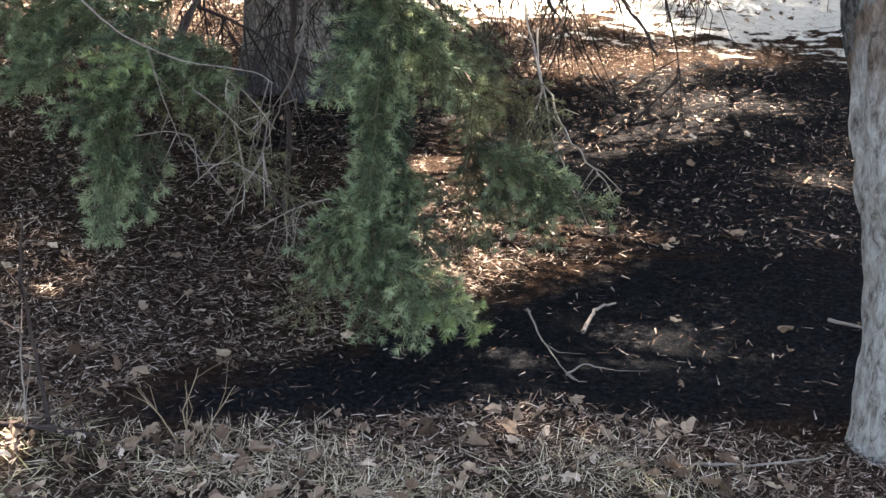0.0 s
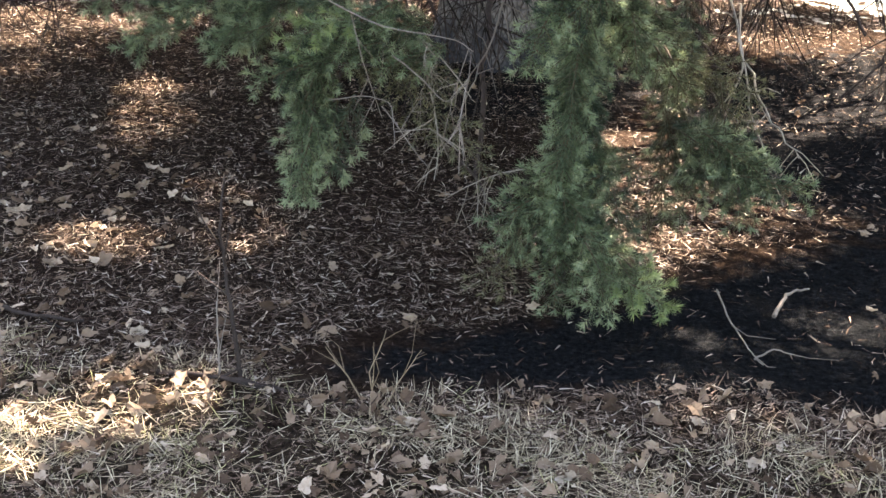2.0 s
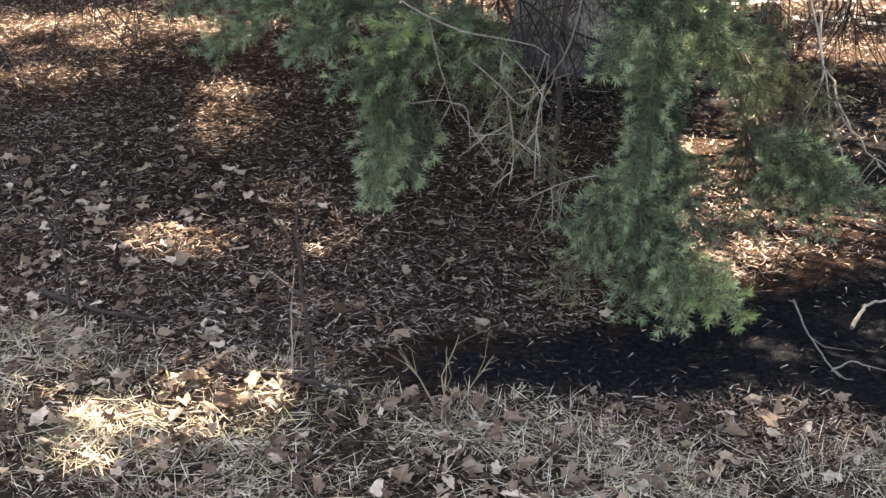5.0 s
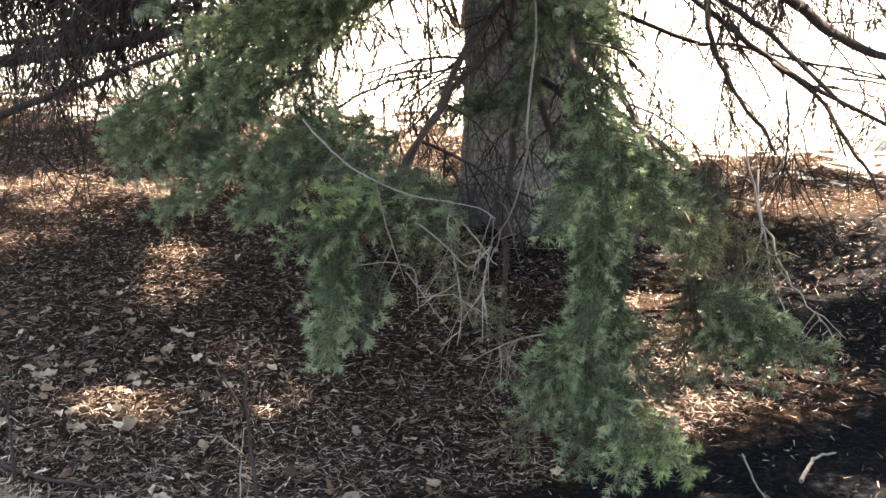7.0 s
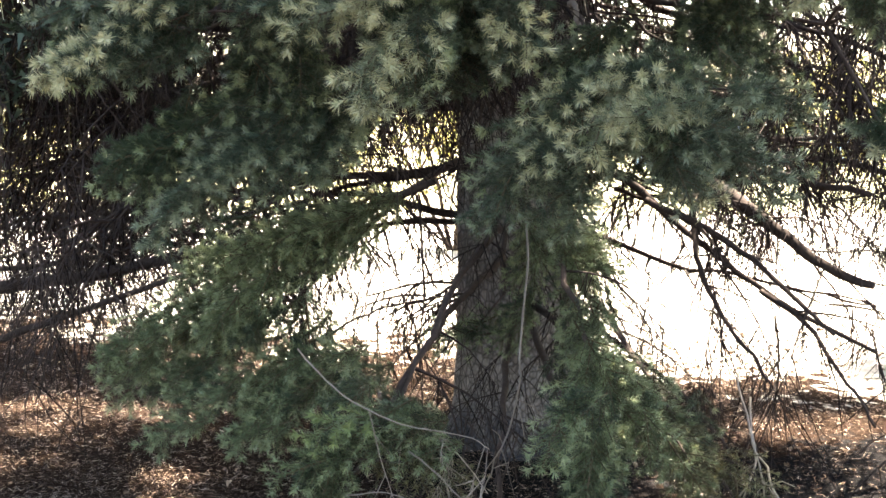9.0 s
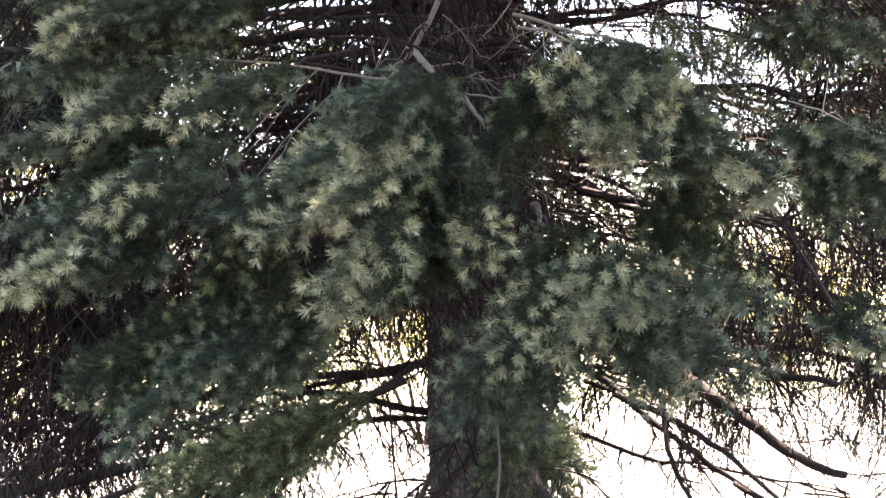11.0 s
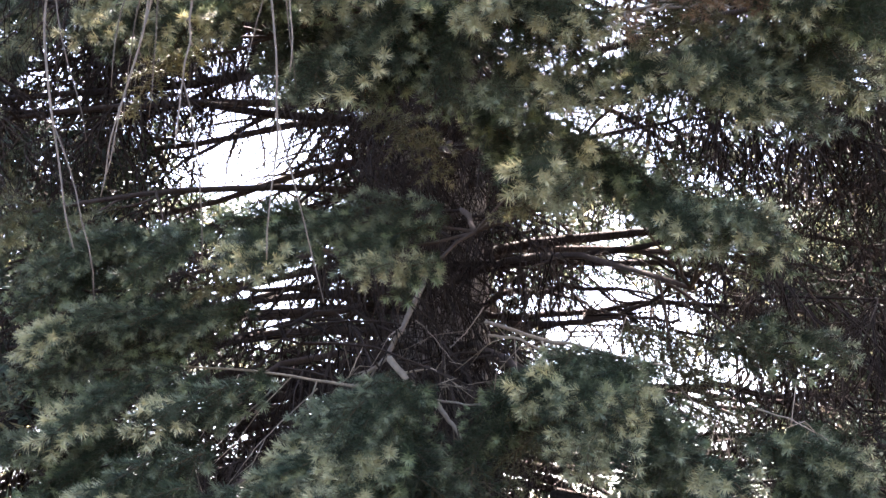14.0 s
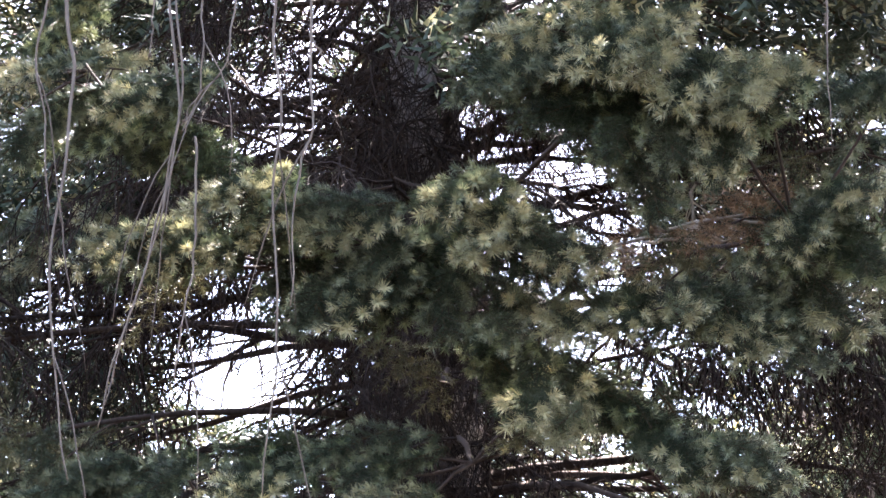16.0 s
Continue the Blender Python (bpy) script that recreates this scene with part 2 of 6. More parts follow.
class Mesh:
    """Gathers vertices and faces, with a material number for each face."""

    def __init__(self):
        self.v, self.f, self.k = [], [], []

    def tube(self, pts, r0, r1, sides=5, k=0, power=1.0):
        n = len(pts)
        base = len(self.v)
        prev = Vector((0.3, 0.2, 0.9)).normalized()
        for i, p in enumerate(pts):
            p = Vector(p)
            d = (Vector(pts[min(i + 1, n - 1)]) - Vector(pts[max(i - 1, 0)])).normalized()
            u = d.cross(prev)
            if u.length < 1e-3:
                u = d.orthogonal()
            u.normalize()
            w = d.cross(u)
            r = r0 + (r1 - r0) * (i / (n - 1)) ** power
            for s in range(sides):
                a = 2 * math.pi * s / sides
                self.v.append(p + u * (math.cos(a) * r) + w * (math.sin(a) * r))
        for i in range(n - 1):
            for s in range(sides):
                a, b = base + i * sides + s, base + i * sides + (s + 1) % sides
                self.f.append((a, b, b + sides, a + sides))
                self.k.append(k)
        self.f.append(tuple(base + (n - 1) * sides + s for s in range(sides)))
        self.k.append(k)

    def blade(self, p, d, side, length, width, k=0, bend=None):
        """A narrow pointed blade: one kite."""
        b = len(self.v)
        m = p + d * (length * 0.45) + (bend * 0.5 if bend else Vector())
        self.v += [p, m + side * (width / 2), p + d * length + (bend or Vector()), m - side * (width / 2)]
        self.f.append((b, b + 1, b + 2, b + 3))
        self.k.append(k)

    def needle(self, p, d, side, length, width, k=0):
        b = len(self.v)
        self.v += [p - side * (width / 2), p + side * (width / 2), p + d * length]
        self.f.append((b, b + 1, b + 2))
        self.k.append(k)

    def data(self, name, mats, smooth=False):
        me = bpy.data.meshes.new(name)
        me.from_pydata([tuple(v) for v in self.v], [], self.f)
        for m in mats:
            me.materials.append(m)
        me.polygons.foreach_set("material_index", self.k)
        if smooth:
            me.polygons.foreach_set("use_smooth", [True] * len(self.f))
        me.update()
        return me


def rnd(a, b):
    return random.uniform(a, b)


def rvec(s=1.0):
    return Vector((rnd(-s, s), rnd(-s, s), rnd(-s, s)))


def child(name, data, parent, label=""):
    ob = new(name, data)
    ob.parent = parent
    ob.matrix_parent_inverse = Matrix.Translation(parent.location).inverted() if parent.type == "EMPTY" else Matrix()
    return tagged(ob, label) if label else ob


def aim(p, d, roll=0.0, s=1.0):
    """A pose at p whose x axis runs along d and whose z axis is as upright as it can be."""
    x = Vector(d).normalized()
    y = Vector((0, 0, 1)).cross(x)
    if y.length < 0.05:
        y = Vector((0, 1, 0)).cross(x)
    y.normalize()
    z = x.cross(y)
    m = Matrix((x, y, z)).transposed().to_4x4() @ Matrix.Rotation(roll, 4, "X")
    return Matrix.Translation(p) @ m @ Matrix.Scale(s, 4)


def arc(a, b, sag, n=8, wob=0.0):
    """Points from a to b, bowed up by sag (down where negative)."""
    a, b = Vector(a), Vector(b)
    out = []
    for i in range(n + 1):
        t = i / n
        p = a.lerp(b, t) + Vector((0, 0, sag * 4 * t * (1 - t)))
        if 0 < i < n:
            p += rvec(wob)
        out.append(p)
    return out


def along(pts, t):
    f = t * (len(pts) - 1)
    i = min(int(f), len(pts) - 2)
    return pts[i].lerp(pts[i + 1], f - i), (pts[i + 1] - pts[i]).normalized()


# ---- needle sprays, built once and shared ----


def brush(M, p, d, length, per_m, nl, young):
    """One shoot crowded with needles that lean forward, opening into a fan at the tip; young: share of it that is new growth."""
    d = d.normalized()
    u = d.orthogonal().normalized()
    w = d.cross(u)
    end = p + d * length
    M.tube([p, p.lerp(end, 0.6), end], 0.0024, 0.0014, 3, 2)
    n = int(length * per_m)
    tip = int(30 * per_m / 900)
    for i in range(n + tip):
        t = 1.0 - 0.10 * random.random() ** 2 if i >= n else (i + random.random()) / n
        a = i * 2.39996 + rnd(-0.4, 0.4)
        out = u * math.cos(a) + w * math.sin(a)
        out.z += 0.22
        lean = rnd(0.15, 1.7) if i >= n else rnd(0.35, 0.9)
        nd = (out.normalized() + d * lean).normalized()
        side = (nd.cross(d) + rvec(0.5)).normalized()
        M.needle(p + d * (length * t), nd, side, nl * rnd(0.8, 1.1), 0.0035, 1 if t > 1 - young else 0)


def spray_mesh(name, seed, young, mat=None, tip=None, length=0.24, sides=5, per_m=900, nl=0.030, wide=1.0, core=1.0):
    """A flat fan: a drooping axis with side shoots in pairs, shorter towards the tip."""
    random.seed(seed)
    M = Mesh()
    pts = arc((0, 0, 0), (length, rnd(-0.02, 0.02), rnd(-0.05, -0.01)), 0.018, 6, 0.003)
    M.tube(pts[1:], 0.0036, 0.0022, 4, 2)
    for i in range(1, 6):
        last = i == 5
        brush(M, pts[i], pts[i + 1] - pts[i], (pts[i + 1] - pts[i]).length * (1.25 if last else 1.0), per_m * (1.0 if last else 0.55 * core), nl, young if last else 0.0)
    for j in range(sides):
        t = 0.12 + 0.74 * j / max(1, sides - 1)
        for sgn in (-1, 1):
            if random.random() < 0.08:
                continue
            p, d = along(pts, min(0.92, t + rnd(-0.05, 0.05)))
            dd = (d * rnd(0.7, 1.1) + Vector((0, sgn, 0)) * rnd(0.6, 1.0) + Vector((0, 0, rnd(-0.45, 0.25)))).normalized()
            brush(M, p, dd, wide * rnd(0.07, 0.105) * (1.15 - 0.5 * t), per_m, nl, young * rnd(0.3, 1.1))
    return M.data(name, [mat or NEEDLE, tip or (YOUNG if mat is None else mat), STEM])


def far_spray_mesh(name, seed, young):
    """The same for crowns high up and far off, with few broad needle bundles."""
    random.seed(seed)
    M = Mesh()
    M.tube([Vector((0, 0, 0)), Vector((0.3, 0, -0.02))], 0.005, 0.002, 3, 2)
    for i in range(140):
        t = random.random()
        p = Vector((0.3 * t, 0, 0)) + Vector((rnd(-0.03, 0.05), rnd(-0.12, 0.12) * (1.2 - 0.6 * t), rnd(-0.04, 0.02)))
        d = (rvec() + Vector((0.5, 0, 0.2))).normalized()
        M.needle(p, d, d.cross(rvec()).normalized(), rnd(0.035, 0.06), 0.013, 1 if random.random() < young else 0)
    return M.data(name, [NEEDLE, YOUNG, STEM])


GREEN = [spray_mesh("needle_spray", 10 + i, (0.15, 0.3, 0.45, 0.3)[i], NEEDLE, GREEN_TIP) for i in range(4)]
DEEP = [spray_mesh("needle_spray", 14 + i, (0.0, 0.2, 0.3)[i], DEEP_NEEDLE, DEEP_TIP, 0.25, 6, 880, 0.028) for i in range(3)]
LOWER_LIT = [spray_mesh("needle_spray", 60 + i, (0.4, 0.6, 0.8)[i], LOW_LIT_NEEDLE, DEEP_TIP, 0.24, 6, 640, 0.029) for i in range(3)]
TIPPED = [spray_mesh("needle_spray", 18 + i, (0.55, 0.7)[i], NEEDLE, YOUNG, 0.20, 4, 950, 0.032) for i in range(2)]
FRESH = [spray_mesh("needle_spray", 20 + i, (0.9, 1.0, 0.95)[i], GREEN_TIP, YOUNG, 0.17, 3, 1100, 0.033, 0.9) for i in range(3)]
GRASSY = [spray_mesh("needle_spray", 25 + i, 0.9, DEEP_TIP, GRASS_TIP, 0.2, 4, 900, 0.030) for i in range(2)]
OLD = [spray_mesh("needle_spray", 30 + i, 0.0, FADED, None, 0.28, 5, 420, 0.026, 1.2) for i in range(2)]
RUST = [spray_mesh("dry_spray", 40, 0.0, DRY, None, 0.24, 5, 420, 0.026)]
FAR = [far_spray_mesh("needle_spray", 45 + i, 0.1 * i) for i in range(3)]


def dead_mesh(name, seed, mat, length=0.5, twigs=11, drop=0.34, down=0.8, thick=1.0, forks=2):
    """A dead branchlet: a bent axis with side twigs that hang."""
    random.seed(seed)
    M = Mesh()
    pts = arc((0, 0, 0), (length, rnd(-0.06, 0.06), rnd(-0.12, -0.02)), 0.03, 4, 0.008)
    M.tube(pts, 0.0055 * thick, 0.002 * thick, 4)
    for i in range(twigs):
        p, d = along(pts, rnd(0.08, 1.0))
        dd = d * rnd(0.2, 0.8) + Vector((0, rnd(-1, 1), 0)) + Vector((0, 0, -down * rnd(0.3, 1.3)))
        ln = drop * rnd(0.4, 1.15)
        q = [p]
        dd.normalize()
        for s in range(3):
            dd = (dd + rvec(0.26) + Vector((0, 0, -0.2))).normalized()
            q.append(q[-1] + dd * (ln / 3))
        M.tube(q, 0.0030 * thick, 0.0012 * thick, 3)
        for s in range(forks):
            b, e = along(q, rnd(0.2, 0.9))
            e = (e + rvec(0.9)).normalized()
            M.tube([b, b + e * rnd(0.07, 0.16)], 0.0019 * thick, 0.0009 * thick, 3)
    return M.data(name, [mat])


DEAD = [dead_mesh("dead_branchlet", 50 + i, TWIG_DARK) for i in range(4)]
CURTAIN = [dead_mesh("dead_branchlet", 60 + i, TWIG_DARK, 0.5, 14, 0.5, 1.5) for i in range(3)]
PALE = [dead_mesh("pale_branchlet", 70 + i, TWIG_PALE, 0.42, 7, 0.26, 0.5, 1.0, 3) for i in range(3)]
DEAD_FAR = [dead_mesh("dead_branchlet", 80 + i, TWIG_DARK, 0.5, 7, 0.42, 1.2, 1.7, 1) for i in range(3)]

# ---- setting ----


def build_ground():
    """One sheet: fine near the trees, coarse towards the horizon."""
    xs = [-900, -300, -100, -40, -20, -12] + [-8 + 0.2 * i for i in range(81)] + [12, 20, 40, 100, 300, 900]
    ys = [-900, -300, -100, -40, -15, -6, -3] + [-1 + 0.2 * i for i in range(71)] + [16, 20, 28, 40, 70, 120, 300, 900]
    M = Mesh()
    for y in ys:
        for x in xs:
            near = 1 if abs(x) < 9 and -2 < y < 14 else 0
            z = near * (0.05 * (noise.noise((x * 0.7, y * 0.7, 0)) + 0.5 * noise.noise((x * 2.3, y * 2.3, 3))))
            z += 0.10 * math.exp(-((x + 0.65) ** 2 + (y - 6.1) ** 2) / 0.5)
            M.v.append(Vector((x, y, z)))
    w = len(xs)
    for j in range(len(ys) - 1):
        for i in range(w - 1):
            a = j * w + i
            M.f.append((a, a + 1, a + w + 1, a + w))
            M.k.append(0)
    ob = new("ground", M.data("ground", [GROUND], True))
    tagged(ob, "brown needle mould with a black patch and a dead grass verge", "ground", kind="structure")


build_ground()


def gz(x, y):
    return 0.05 * (noise.noise((x * 0.7, y * 0.7, 0)) + 0.5 * noise.noise((x * 2.3, y * 2.3, 3))) + 0.10 * math.exp(-((x + 0.65) ** 2 + (y - 6.1) ** 2) / 0.5)


# ---- the spruce ----
TX, TY = -0.66, 6.1
TREE = {}


def begin_tree(x, y, label):
    TREE["ob"] = new("spruce_tree")
    TREE["ob"].location = (x, y, 0)
    TREE["x"], TREE["y"] = x, y
    return tagged(TREE["ob"], label, "tree")


begin_tree(TX, TY, "tall old spruce with drooping green boughs and dead lower limbs")


def trunk_at(z):
    return Vector((TREE["x"] - 0.006 * z, TREE["y"], z))


def build_trunk(r0=0.275, label="grey-brown scaly trunk, blackish at its foot"):
    random.seed(3)
    M = Mesh()
    rings, sides = 70, 40
    for i in range(rings + 1):
        z = -0.25 + 13.2 * (i / rings) ** 1.5
        r = r0 * (1 - max(z, 0) / 15.0) + 0.16 * math.exp(-max(z + 0.1, 0) / 0.22)
        c = trunk_at(z)
        for s in range(sides):
            a = 2 * math.pi * s / sides
            n = noise.noise((math.cos(a) * 3.2, math.sin(a) * 3.2, z * 1.3)) * 0.03
            n += noise.noise((math.cos(a) * 9, math.sin(a) * 9, z * 6)) * 0.012
            lobe = 0.05 * math.cos(a * 5 + 1) * math.exp(-max(z, 0) / 0.25)
            M.v.append(c + Vector((math.cos(a), math.sin(a), 0)) * (r + n + lobe))
    for i in range(rings):
        for s in range(sides):
            a, b = i * sides + s, i * sides + (s + 1) % sides
            M.f.append((a, b, b + sides, a + sides))
            M.k.append(0)
    child("trunk", M.data("trunk", [BARK], True), TREE["ob"], label)


build_trunk()
# gaps in the crowns through which the sun reaches the floor: place and half-width
GAPS = [(0.03, 5.62, 0.08), (-0.03, 5.1, 0.07), (-0.05, 4.78, 0.06), (-0.15, 4.53, 0.06), (-0.11, 4.3, 0.08), (-0.01, 4.39, 0.06), (-0.02, 3.97, 0.06), (0.02, 3.77, 0.04), (0.25, 4.25, 0.05)]
GAPS += [(0.35, 4.02, 0.05), (0.47, 4.33, 0.05), (0.52, 5.25, 0.05), (0.71, 5.41, 0.05), (0.91, 5.45, 0.08), (0.59, 6.64, 0.09), (0.91, 6.59, 0.12), (1.17, 6.83, 0.12), (1.51, 6.96, 0.1), (1.47, 5.95, 0.05), (1.19, 7.58, 0.12), (0.83, 7.82, 0.12), (1.05, 5.95, 0.06), (0.1, 3.29, 0.05), (-0.18, 3.14, 0.04), (0.56, 3.47, 0.05), (1.37, 4.89, 0.05)]
GAPS += [(-3.43, 6.86, 0.12), (-2.14, 5.57, 0.07), (-1.47, 4.35, 0.06), (-1.21, 3.92, 0.06), (-1.69, 3.92, 0.04), (-1.77, 3.71, 0.07), (-1.61, 3.71, 0.05), (-1.26, 3.77, 0.04), (-1.12, 3.38, 0.04), (-2.08, 5.06, 0.05), (-1.95, 4.67, 0.04), (-1.79, 4.94, 0.04), (-1.25, 2.85, 0.06), (-1.32, 2.56, 0.09), (-1.21, 2.65, 0.06), (-1.6, 2.73, 0.05), (-1.05, 2.85, 0.04)]


def in_gap(c, size):
    for i, (gx, gy, r) in enumerate(GAPS):
        k = c.z / sdir.z
        if (c - (Vector((gx, gy, 0)) + sdir * k)).length < r * (0.75 if i < 9 else 1.0) + size * (0.7 if i < 9 else 0.85):
            return True
    return False


# gaps cut along sight lines to fit the camera's view, where sky or road shows: place at y = 8, slope to either side and
# up, half-width and half-height there
SIGHT_GAPS = [(-1.99, 4.28, -0.243, 0.314, 0.42, 0.25), (-1.92, 3.51, -0.233, 0.219, 0.36, 0.22), (0.19, 4.40, 0.026, 0.328, 0.17, 0.14), (0.19, 3.77, 0.027, 0.250, 0.13, 0.18), (0.14, 3.44, 0.021, 0.209, 0.11, 0.15), (-0.56, 5.02, -0.066, 0.405, 0.20, 0.06), (-1.81, 6.65, -0.219, 0.600, 0.13, 0.12), (0.14, 5.22, 0.020, 0.424, 0.15, 0.07), (-0.50, 5.82, -0.058, 0.498, 0.17, 0.05), (-2.92, 3.99, -0.356, 0.273, 0.27, 0.05), (0.20, 0.49, 0.030, -0.144, 0.40, 0.30)]


def in_sight_gap(c):
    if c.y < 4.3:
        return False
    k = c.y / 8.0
    for x, z, dx, dz, w, h in SIGHT_GAPS:
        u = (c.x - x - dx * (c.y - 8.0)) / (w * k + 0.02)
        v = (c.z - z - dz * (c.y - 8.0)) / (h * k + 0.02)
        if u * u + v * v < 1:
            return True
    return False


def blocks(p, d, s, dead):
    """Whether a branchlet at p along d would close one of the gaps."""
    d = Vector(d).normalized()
    if in_sight_gap(p + d * 0.2 * s + Vector((0, 0, -0.15 * s if dead else 0.0))):
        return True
    if KEEP[0]:
        return in_gap(p + d * 0.15 * s, 0.05)
    drop = Vector((0, 0, -0.18 * s)) if dead else Vector()
    return in_gap(p + d * 0.1 * s + drop * 0.5, 0.13 * s) or in_gap(p + d * (0.35 if dead else 0.24) * s + drop, 0.13 * s)


KEEP = [False]


def crosses(pts):
    """Whether a limb would run through one of the main gaps beside the trunk."""
    if KEEP[0]:
        return False
    for i in range(31):
        c, d = along(pts, i / 30)
        for gx, gy, r in GAPS[:9]:
            if (c - (Vector((gx, gy, 0)) + sdir * (c.z / sdir.z))).length < r * 0.95 + 0.02:
                return True
    return False


def place_spray(parent, kinds, p, d, s=1.0):
    me = random.choice(kinds)
    if p.y > 6.4 and (me in DEAD or me in CURTAIN):
        me = random.choice(DEAD_FAR)
    if blocks(p, d, s, me in DEAD or me in CURTAIN or me in DEAD_FAR):
        return
    ob = child("dead_branchlet" if me in DEAD or me in CURTAIN or me in DEAD_FAR else "pale_branchlet" if me in PALE else "dry_spray" if me in RUST else "needle_spray", me, parent)
    ob.matrix_basis = aim(p, d, rnd(-0.5, 0.5), s * rnd(0.85, 1.15))


def bough(seed, za, tip, sag=0.12, half=0.5, laterals=7, start=0.45, fresh=0.25, old=0.0, hang=0.25, dens=0.16, thick=0.022, dead=5, size=1.0, far=False):
    """A live limb from the trunk at height za to its tip: bare and twiggy near the trunk, sprays outside."""
    random.seed(seed)
    a, tip = trunk_at(za), Vector(tip)
    flat = tip - a
    flat.z = 0
    a = a + flat.normalized() * 0.2
    pts = arc(a, tip, sag, 10, 0.015)
    if crosses(pts):
        return None
    M = Mesh()
    M.tube(pts, thick, 0.004, 6, 0)
    todo = []
    for j in range(laterals * 2):
        t = start + (1 - start) * (j + rnd(0, 0.8)) / (laterals * 2)
        p, d = along(pts, min(t, 0.99))
        sgn = -1 if j % 2 else 1
        side = Vector((d.y, -d.x, 0)).normalized() * sgn
        u = (t - start) / (1 - start)
        ln = half * (1.0 - 0.6 * u) * rnd(0.65, 1.15)
        dd = (side * rnd(0.75, 1.0) + d * rnd(0.35, 0.8) + Vector((0, 0, -hang * rnd(0.4, 1.6)))).normalized()
        q = arc(p, p + dd * ln, 0.03, 4, 0.01)
        if not KEEP[0] and (in_gap(q[2], 0.06) or in_gap(q[4], 0.06)):
            continue
        M.tube(q, 0.008, 0.003, 4, 0)
        n = max(1, round(ln / dens))
        for s in range(n):
            tt = (s + rnd(0.3, 1.0)) / n
            sp, sd = along(q, min(tt, 0.98))
            last = s == n - 1
            sd = sd + (Vector((0, 0, -hang * 0.8)) + rvec(0.35)) * (0.5 if last else 1)
            if not last:
                sd += side.cross(Vector((0, 0, 1))) * rnd(-0.9, 0.9)
            todo.append((sp, sd, last))
    for s in range(3):
        p, d = along(pts, 0.86 + 0.06 * s)
        todo.append((p, d + rvec(0.2), s == 2))
    for s in range(dead):
        p, d = along(pts, rnd(0.12, start + 0.15))
        side = Vector((d.y, -d.x, 0)).normalized() * random.choice((-1, 1))
        todo.append((p, side * rnd(0.4, 1) + d * rnd(0.2, 0.8) + Vector((0, 0, rnd(-0.5, 0.1))), None))
    ob = child("bough", M.data("bough", [LIMB], True), TREE["ob"])
    for p, d, last in todo:
        if last is None:
            place_spray(ob, DEAD_FAR if far else DEAD + CURTAIN + PALE[:1], p, d, rnd(0.8, 1.2))
        else:
            r = random.random()
            f = fresh * (1.8 if last else 0.5)
            place_spray(ob, FAR if far else FRESH if r < f else OLD if r < f + old else GREEN, p, d, size)
    return ob


def dead_limb(seed, za, tip, sag=-0.05, half=0.4, laterals=8, start=0.15, thick=0.02, kinds=None, dens=0.26, size=1.0, tint=None):
    """A bare limb whose twigs hang like a curtain."""
    random.seed(seed)
    a, tip = trunk_at(za), Vector(tip)
    flat = tip - a
    flat.z = 0
    a = a + flat.normalized() * 0.2
    pts = arc(a, tip, sag, 9, 0.03)
    if crosses(pts):
        return None
    M = Mesh()
    M.tube(pts, thick, 0.004, 6, 0)
    todo = []
    for j in range(laterals * 2):
        t = start + (1 - start) * (j + rnd(0, 0.9)) / (laterals * 2)
        p, d = along(pts, min(t, 0.99))
        side = Vector((d.y, -d.x, 0)).normalized() * (-1 if j % 2 else 1)
        ln = half * rnd(0.4, 1.2)
        dd = (side * rnd(0.5, 1.0) + d * rnd(0.2, 0.9) + Vector((0, 0, rnd(-0.5, 0.1)))).normalized()
        q = arc(p, p + dd * ln, -0.02, 4, 0.02)
        if not KEEP[0] and (in_gap(q[2], 0.06) or in_gap(q[4], 0.06)):
            continue
        M.tube(q, 0.007, 0.002, 4, 0)
        n = max(1, round(ln / dens))
        for s in range(n):
            sp, sd = along(q, min((s + rnd(0, 1)) / n, 0.98))
            todo.append((sp, sd + rvec(0.4)))
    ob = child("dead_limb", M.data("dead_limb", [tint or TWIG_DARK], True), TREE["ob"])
    for p, d in todo:
        place_spray(ob, kinds or (DEAD + CURTAIN), p, d, size * rnd(0.8, 1.25))
    return ob


KEEP[0] = True
FRONT = {}
SPRAYS = {"pale": (FRESH, FRESH + TIPPED), "tipped": (TIPPED, GREEN), "green": (GREEN, GREEN), "deep": (DEEP, DEEP), "faded": (OLD, OLD), "rust": (RUST, RUST), "grassy": (GRASSY, LOWER_LIT), "low": (LOWER_LIT, LOWER_LIT)}


def live_bough(seed, za, tip, thick=0.018):
    """The limb of a bough, from the trunk to where its live branchlets begin."""
    random.seed(seed)
    a, tip = trunk_at(za), Vector(tip)
    flat = tip - a
    flat.z = 0
    pts = arc(a + flat.normalized() * 0.2, tip + Vector((0, 0.12, -0.02)), 0.1, 12, 0.014)
    M = Mesh()
    M.tube(pts, thick, 0.007, 6, 0)
    FRONT["limb"], FRONT["pts"] = child("bough", M.data("bough", [LIMB], True), TREE["ob"]), pts
    for s in range(7 if za > 1.7 else 2):
        p, d = along(pts, rnd(0.15, 0.72))
        side = Vector((d.y, -d.x, 0)).normalized() * random.choice((-1, 1))
        place_spray(FRONT["limb"], DEAD + CURTAIN, p, side * rnd(0.4, 1) + d * rnd(0.2, 0.8) + Vector((0, 0, rnd(-0.5, 0.1))), rnd(0.7, 1.1))


